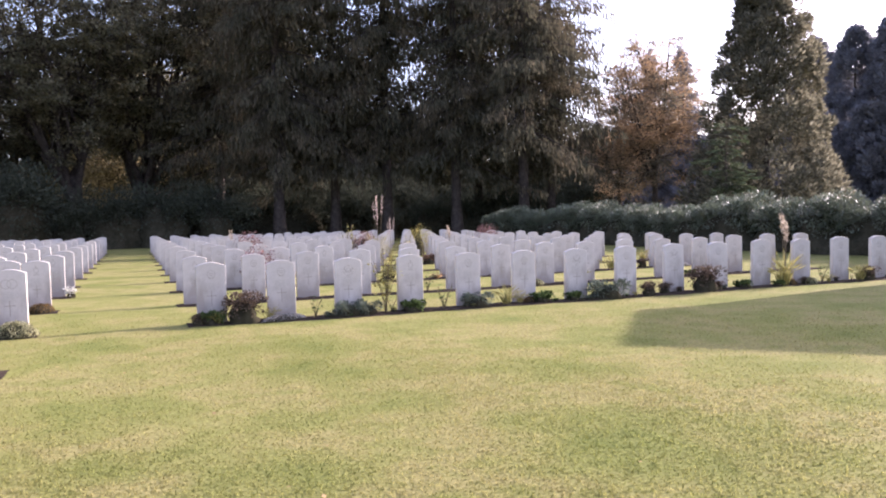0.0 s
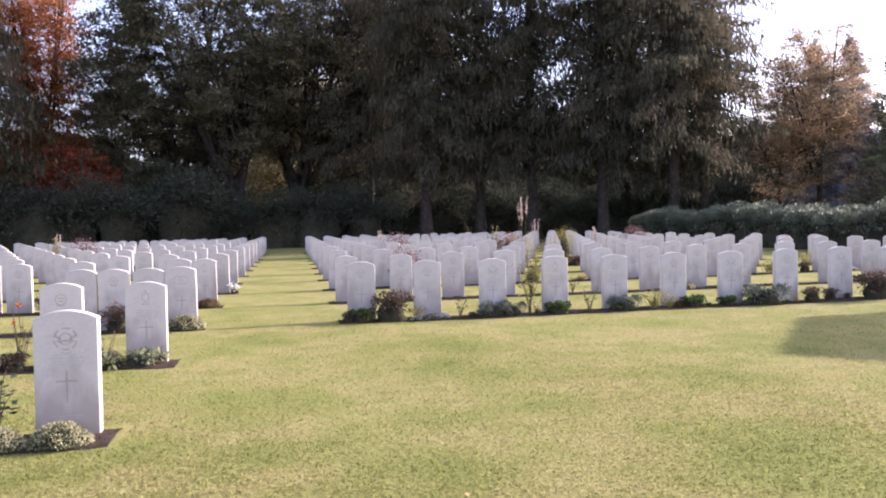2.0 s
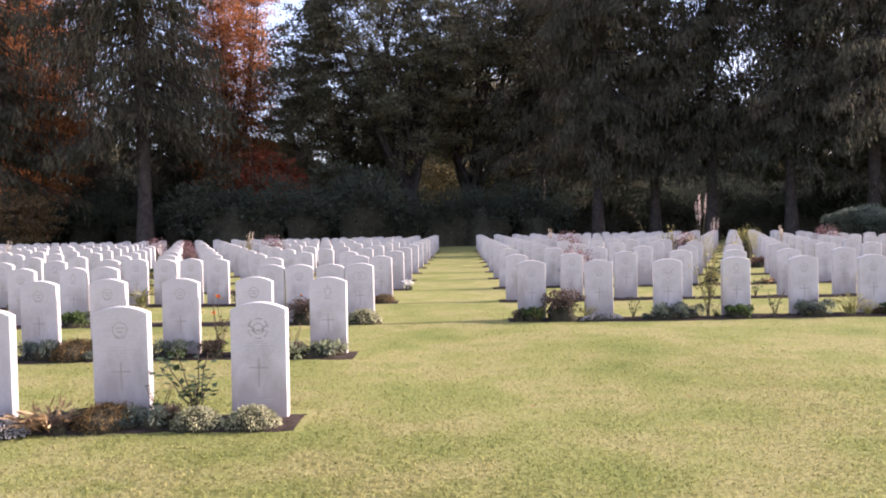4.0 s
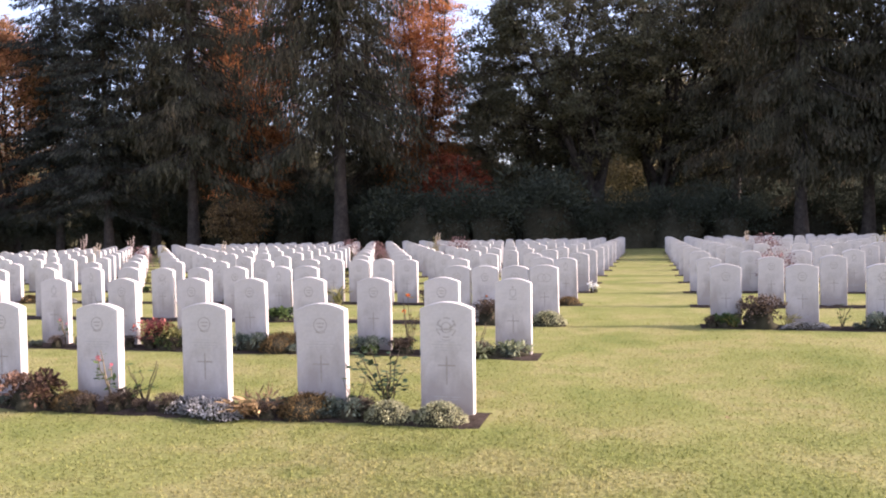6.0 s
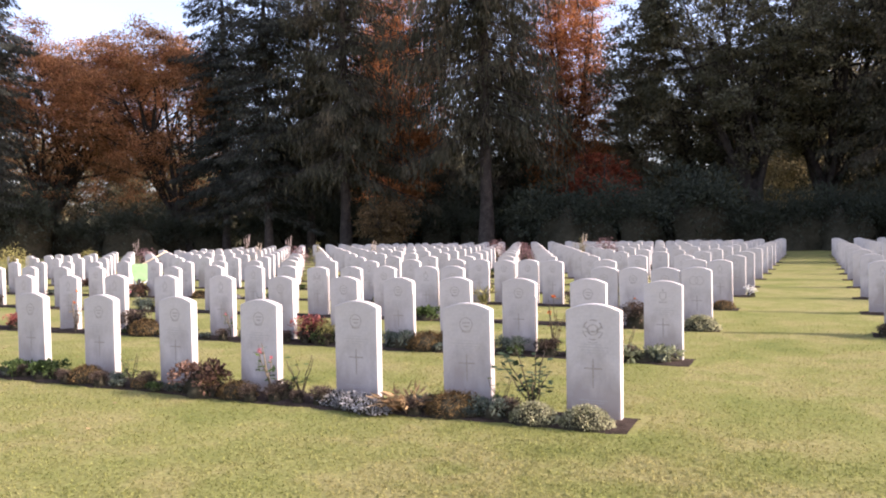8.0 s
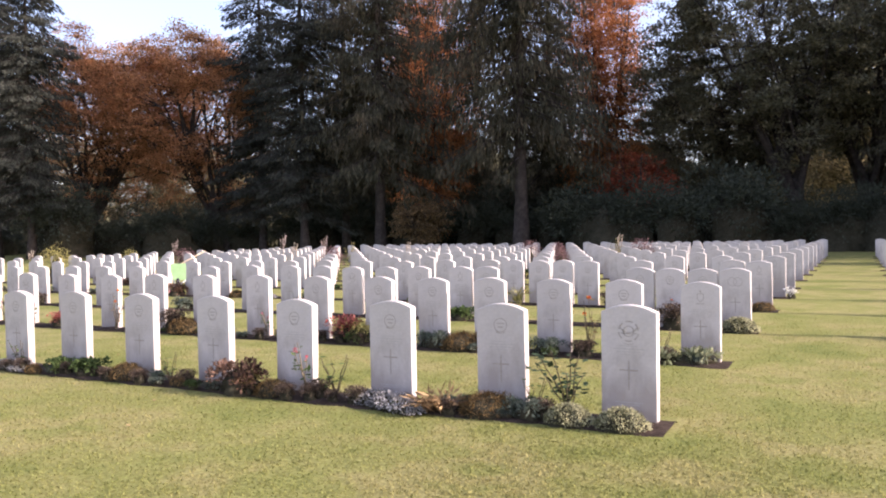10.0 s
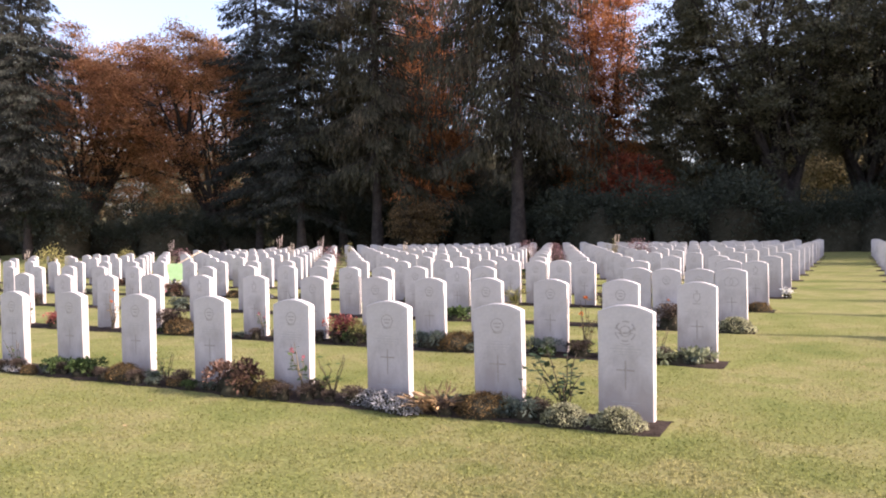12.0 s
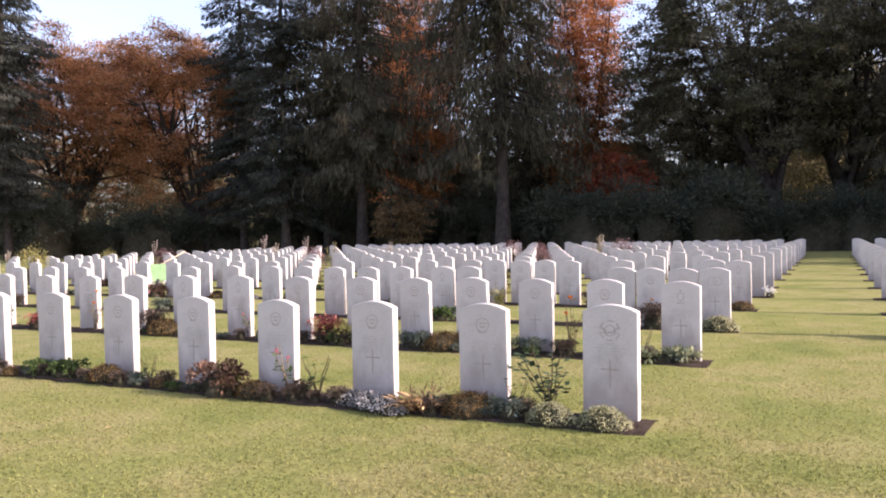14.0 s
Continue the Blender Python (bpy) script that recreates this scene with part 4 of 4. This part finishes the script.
def make_plants():
    r = random.Random(9)
    y0, y1, y2, y3 = (a_bed(k) for k in range(4))
    z0 = b_bed(0)
    c_var = dome("low rounded cushion with tiny cream-edged leaves", 0.172, 0.135, 0.122, P_VARIEG, 301)
    c_grn = mound("low fresh green bed plant", 0.17, 0.11, 0.12, P_GREEN, 302, 1000, 0.035)
    c_brn = dome("low bronze-brown heather cushion", 0.22, 0.15, 0.15, P_BROWN, 303, 2200, 0.024, 0.3)
    c_gry = dome("low spreading silver-grey cushion", 0.37, 0.14, 0.08, P_GREY, 304, 2600, 0.018)
    c_drk = mound("dark purple-brown low bush", 0.17, 0.13, 0.26, P_DARK, 305, 1200, 0.032)
    c_blu = mound("low blue-green bed plant with narrow leaves", 0.18, 0.11, 0.14, P_BLUE, 306, 1200, 0.035, 0.25)
    c_sed = mound("spreading dark rust bush with dry flower heads", 0.25, 0.16, 0.23, P_RUSTY, 307, 1500, 0.036, 0.5)
    c_oli = mound("olive-green low heather clump on bare soil", 0.13, 0.1, 0.16, P_YELLOW, 308, 900, 0.025, 0.3)
    c_red = mound("crimson autumn shrub with yellowing leaves", 0.2, 0.15, 0.3, P_REDLEAF, 309, 900, 0.04, 0.6)
    c_wht = mound("clump of small white flowers", 0.08, 0.06, 0.14, P_WHITE, 310, 160, 0.03, 0.8)
    broad = mound("low plant with broad cream-striped leaves", 0.4, 0.12, 0.1, P_STRIPE, 311, 560, 0.075, 0.4)
    dry = tuft("withered straw-brown leaves fallen over the soil", 0.24, 312, P_STRAW, 60, 2.2, 0.03, "withered_perennial")
    grs = tuft("yellow-green grassy tuft in dark soil", 0.34, 313, P_YELLOW, 60, 0.8, 0.014)
    r_leafy = rose("rose bush with dark green leaves and bare stems", 0.46, 320, 7, P_DKGREEN, None, 120, 0, 0.24)
    r_thin = rose("thin nearly leafless rose bush", 0.42, 321, 5, P_GREEN, None, 26, 0, 0.2)
    r_pink = rose("thin rose bush with a pink flower", 0.46, 322, 4, P_GREEN, P_PINK, 26, 2, 0.16)
    r_hip = rose("rose bush with orange-red flowers on tall stems", 0.62, 323, 8, P_BROWN, P_ORANGE, 40, 2, 0.2)
    r_tall = rose("tall wispy shrub with yellow-green leaves", 0.95, 324, 9, P_YELLOW, None, 260, 0, 0.2)
    p_tall = plume("tall ornamental grass with pale pink plumes", 1.8, 330, 5)
    p_low = plume("ornamental grass with buff plumes", 1.1, 332, 5, P_BUFF)
    berb = mound("dense dusky purple-red barberry bush", 0.24, 0.2, 0.75, P_DUSK, 313, 900, 0.05, 0.5)
    yel = mound("tall yellow-green flowering bush", 0.28, 0.25, 1.15, P_YELLOW, 314, 1700, 0.05, 0.3)
    pinkb = mound("dusky pink flowering bush in the bed", 0.26, 0.22, 0.9, P_DUSK, 315, 900, 0.05, 0.6)
    spots = {q.name: [] for q in (c_var, c_grn, c_brn, c_gry, c_drk, c_blu, c_sed, c_oli, c_red, c_wht, broad, dry, grs, r_leafy, r_thin, r_pink, r_hip, r_tall, p_tall, p_low, berb, yel, pinkb)}
    protos = {q.name: q for q in (c_var, c_grn, c_brn, c_gry, c_drk, c_blu, c_sed, c_oli, c_red, c_wht, broad, dry, grs, r_leafy, r_thin, r_pink, r_hip, r_tall, p_tall, p_low, berb, yel, pinkb)}

    def at(q, x, y, sc=1.0):
        spots[q.name].append((x, y, r.uniform(-0.4, 0.4), sc))

    # front row of the wide block
    at(c_var, -1.29, y0 - 0.03, 0.95), at(c_var, -1.65, y0 - 0.03, 0.92), at(c_blu, -1.98, y0, 0.85), at(c_brn, -2.27, y0, 0.92), at(c_drk, -1.85, y0 + 0.02, 0.5)
    at(dry, -2.6, y0 - 0.03, 1.05), at(dry, -2.74, y0 - 0.05, 0.9), at(c_gry, -3.1, y0 - 0.02, 1.1), at(c_drk, -3.75, y0, 0.55), at(c_brn, -4.2, y0 - 0.03, 0.75), at(c_oli, -4.5, y0 - 0.02, 1.1)
    at(c_sed, -4.56, y0 - 0.04, 1.05), at(c_drk, -5.2, y0, 0.5), at(c_brn, -5.95, y0, 0.85), at(c_grn, -6.5, y0, 1.1), at(c_grn, -6.9, y0, 1.0), at(c_gry, -7.6, y0, 0.9)
    at(r_leafy, -1.72, y0 + 0.14, 1.1), at(r_thin, -1.95, y0 + 0.12, 0.75), at(r_thin, -3.66, y0 + 0.1, 1.0), at(r_pink, -3.84, y0 - 0.05, 1.0), at(r_thin, -5.45, y0 + 0.05, 0.8), at(r_thin, -7.5, y0, 0.85)
    at(c_blu, -2.5, y0 + 0.03, 0.7), at(c_blu, -5.6, y0 + 0.05, 0.6)
    for x in np.arange(-8.2, -1.9, 0.21):
        at(r.choice((c_drk, c_blu, c_grn, c_drk, c_brn)), float(x), y0 + r.uniform(-0.11, 0.03), r.uniform(0.3, 0.5))
    for x in np.arange(-8.5, -1.2, 0.3):
        at(r.choice((c_drk, c_blu, c_grn, c_drk)), float(x), y1 + r.uniform(-0.1, 0.04), r.uniform(0.35, 0.6))
    for x in np.arange(0.95, 13.2, 0.24):
        if r.random() < 0.7:
            at(r.choice((c_drk, c_blu, c_grn, c_drk, c_brn, c_oli, grs, r_thin)), float(x) + r.uniform(-0.12, 0.12), z0 + r.uniform(-0.08, 0.08), r.uniform(0.25, 0.65))
    # second row
    at(broad, -1.42, y1, 0.95), at(r_thin, -1.66, y1 + 0.1, 0.95), at(r_hip, -2.42, y1 + 0.1, 0.95), at(c_drk, -2.42, y1, 0.6), at(c_blu, -2.86, y1, 1.1), at(c_brn, -3.84, y1, 1.15)
    at(c_blu, -4.22, y1, 1.2), at(c_red, -5.5, y1 + 0.1, 1.0), at(c_grn, -5.3, y1, 0.9), at(c_oli, -5.3, y1 + 0.05, 1.5), at(r_pink, -6.65, y1, 0.8), at(c_drk, -6.4, y1, 0.5), at(c_brn, -8.1, y1, 1.2), at(r_hip, -9.45, y1, 0.9)
    at(c_red, -10.7, y1, 0.7), at(c_grn, -7.4, y1, 0.8)
    # third and fourth rows
    at(c_var, -1.25, y2 - 0.02, 1.3), at(c_drk, -2.05, y2, 1.2), at(r_hip, -2.1, y2, 0.6), at(grs, -3.6, y2, 0.8), at(c_drk, -3.7, y2, 0.7), at(c_grn, -5.23, y2, 1.3), at(grs, -4.4, y2, 1.0), at(c_blu, -10.9, y2, 1.4)
    at(c_brn, -1.25, y3, 0.8), at(c_wht, A_RIGHT + 0.1, a_bed(4), 1.2), at(c_drk, -3.64, y3, 1.1), at(grs, -5.4, y3, 1.1)
    at(yel, -21.9, a_bed(4), 1.0)
    # front row of the narrow block
    at(c_grn, 0.99, z0, 1.1), at(c_drk, 1.43, z0, 1.45), at(c_gry, 1.95, z0, 0.8), at(r_thin, 2.37, z0, 0.9), at(c_blu, 2.85, z0, 1.3), at(c_blu, 3.12, z0, 1.1), at(r_tall, 3.4, z0 + 0.1, 0.98)
    at(c_grn, 3.76, z0, 1.1), at(r_thin, 4.25, z0, 1.05), at(c_blu, 4.78, z0, 1.3), at(grs, 5.25, z0, 1.0), at(c_grn, 5.85, z0, 1.1), at(c_blu, 7.02, z0, 1.8), at(c_drk, 7.8, z0, 0.8)
    at(c_drk, 8.92, z0, 1.5), at(p_low, 10.64, z0, 1.12), at(grs, 10.6, z0, 1.5), at(r_thin, 11.48, z0, 1.0), at(grs, 12.4, z0, 1.0), at(c_drk, 12.6, z0, 0.9), at(c_grn, 6.4, z0, 0.9), at(c_grn, 9.7, z0, 0.9), at(c_var, 11.2, z0, 0.8)
    at(r_thin, 5.0, b_bed(1), 1.0), at(c_oli, 5.1, b_bed(2), 1.5)
    # tall plants that stand above the far stones
    for q, az, row, sc in ((p_low, 6.5, 6, 1.0), (pinkb, 7.75, 5, 1.0), (r_tall, 14.7, 5, 1.3), (p_tall, 16.8, 4, 1.15), (p_tall, 17.7, 4, 0.78), (berb, 15.8, 5, 1.2), (yel, 19.7, 6, 0.9), (p_low, 21.9, 5, 1.0),
                           (pinkb, 24.6, 6, 1.05), (pinkb, 8.4, 2, 0.8), (r_tall, 18.9, 3, 1.0)):
        y = b_bed(row)
        at(q, y * math.tan(radians(az)), y, sc)
    for q, az, row, sc in ((p_tall, -38.8, 6, 0.8), (p_low, -38.1, 6, 1.0), (berb, -35.4, 6, 1.2), (p_tall, -35.9, 6, 0.75), (r_tall, -34.0, 7, 1.2), (p_low, -30, 8, 0.95), (pinkb, -21.2, 9, 1.0), (berb, -19.2, 9, 1.15),
                           (berb, -19.0, 7, 1.0), (p_low, -14.9, 9, 1.1), (r_tall, -15.1, 9, 1.2), (pinkb, -13.4, 8, 1.05), (pinkb, -45.6, 6, 0.95), (p_tall, -46.1, 6, 0.75), (c_blu, -42.5, 6, 3.0), (yel, -49, 7, 0.8), (p_low, -55, 5, 0.9)):
        y = a_bed(row)
        at(q, y * math.tan(radians(az)), y, sc)
    # the rest of the beds, plant by plant
    small = (c_var, c_grn, c_brn, c_gry, c_drk, c_blu, c_oli, c_grn, c_drk, grs, r_thin, r_thin, r_pink, c_sed, dry)
    for k in range(1, 8):
        for j in range(24 if k < 5 else 14):
            x = A_RIGHT - 0.6 - A_STEP * j + r.uniform(-0.2, 0.2)
            if (k > 3 or x < -7) and r.random() < 0.62:
                at(r.choice(small), x, a_bed(k) + r.uniform(-0.04, 0.06), r.uniform(0.7, 1.15))
    for k in range(1, 6):
        for j in range(14):
            x = B_LEFT + 0.65 + B_STEP * j + r.uniform(-0.2, 0.2)
            if r.random() < 0.66:
                at(r.choice(small), x, b_bed(k) + r.uniform(-0.04, 0.06), r.uniform(0.75, 1.25))
    for name, where in spots.items():
        place(protos[name], where)


make_plants()


# ---- wheelbarrow left between the rows ----
M_TUB = surface("green_plastic", [(0.3, (0.3, 0.5, 0.24)), (0.7, (0.38, 0.58, 0.32))], scale=5, fine=40, fine_amount=0.1, rough=0.45, bump=0.1, bump_scale=30)
M_STEEL = surface("galvanised_steel", [(0.3, (0.35, 0.35, 0.36)), (0.7, (0.5, 0.5, 0.5))], scale=8, fine=50, fine_amount=0.1, rough=0.4, bump=0.05)
M_RUBBER = surface("black_rubber", [(0.3, (0.02, 0.02, 0.02)), (0.7, (0.04, 0.04, 0.04))], scale=8, fine=50, rough=0.9, bump=0.1)
M_POLE = surface("pale_wood", [(0.3, (0.45, 0.33, 0.22)), (0.7, (0.6, 0.47, 0.33))], scale=6, fine=60, rough=0.7, bump=0.1)


def make_wheelbarrow():
    root = new("wheelbarrow")
    bm = bmesh.new()
    lower = [(-0.28, -0.2, 0.33), (0.3, -0.18, 0.3), (0.3, 0.18, 0.3), (-0.28, 0.2, 0.33)]
    upper = [(-0.45, -0.33, 0.74), (0.46, -0.29, 0.8), (0.46, 0.29, 0.8), (-0.45, 0.33, 0.74)]
    lo = [bm.verts.new(v) for v in lower]
    up = [bm.verts.new(v) for v in upper]
    lo2 = [bm.verts.new((x * 0.93, y * 0.92, z + 0.025)) for x, y, z in lower]
    up2 = [bm.verts.new((x * 0.95, y * 0.94, z)) for x, y, z in upper]
    bm.faces.new(lo[::-1])
    bm.faces.new(lo2)
    for i in range(4):
        j = (i + 1) % 4
        bm.faces.new((lo[i], lo[j], up[j], up[i]))
        bm.faces.new((lo2[j], lo2[i], up2[i], up2[j]))
        bm.faces.new((up[i], up[j], up2[j], up2[i]))
    part("tub", bm, M_TUB, root, "bright green plastic tub")
    for sy in (-0.24, 0.24):
        g = Geo()
        g.tube([(0.62, sy * 0.3, 0.2), (0.3, sy * 0.8, 0.3), (-0.4, sy, 0.34), (-0.95, sy * 1.2, 0.58)], [0.017] * 4, 8)
        h = obj("handle", g.mesh("handle", M_STEEL, True), root)
        g = Geo()
        g.tube([(-0.28, sy, 0.33), (-0.36, sy * 1.1, 0.02), (-0.26, sy * 1.1, 0.0), (-0.15, sy, 0.32)], [0.014] * 4, 8)
        obj("leg", g.mesh("leg", M_STEEL, True), root)
    g = Geo()
    ang = np.linspace(0, 2 * np.pi, 19)
    g.tube(np.c_[0.62 + 0.15 * np.cos(ang), np.zeros(19), 0.19 + 0.15 * np.sin(ang)], [0.04] * 19, 8)
    wheel = obj("wheel", g.mesh("wheel", M_RUBBER, True), root, "black rubber tyre")
    g = Geo()
    g.tube([(0.62, -0.05, 0.19), (0.62, 0.05, 0.19)], [0.09, 0.09], 12)
    obj("rim", g.mesh("rim", M_STEEL, True), wheel)
    root.matrix_basis = put(-15.55, 15.2, 0.005, radians(-52), 0.86)
    tagged(root, "green plastic wheelbarrow standing on the grass between rows", "wheelbarrow")
    rake = new("rake")
    g = Geo()
    g.tube([(-15.66, 15.2, 0.63), (-15.0, 15.52, 1.0)], [0.016, 0.014], 8)
    obj("handle", g.mesh("handle", M_POLE, True), rake, "pale wooden handle")
    g = Geo()
    g.tube([(-15.76, 15.05, 0.62), (-15.56, 15.35, 0.65)], [0.014, 0.014], 6)
    obj("head", g.mesh("head", M_STEEL, True), rake)
    tagged(rake, "wooden-handled rake lying across the green wheelbarrow", "rake")


make_wheelbarrow()


def make_fallen_leaves():
    r = np.random.default_rng(12)
    n = 240
    p = np.c_[r.uniform(-9, 11, n), r.uniform(3.4, 13, n), np.full(n, 0.02)]
    d = np.c_[r.normal(size=(n, 2)), r.normal(size=n) * 0.15]
    l = r.uniform(0.02, 0.05, n)
    tagged(obj("fallen_leaves", quads("fallen_leaves", leaves(p, d, l, l * 0.7, r, 0.9), P_STRAW)), "scattered fallen orange-brown leaves on the lawn", "leaves", kind="stuff")


make_fallen_leaves()
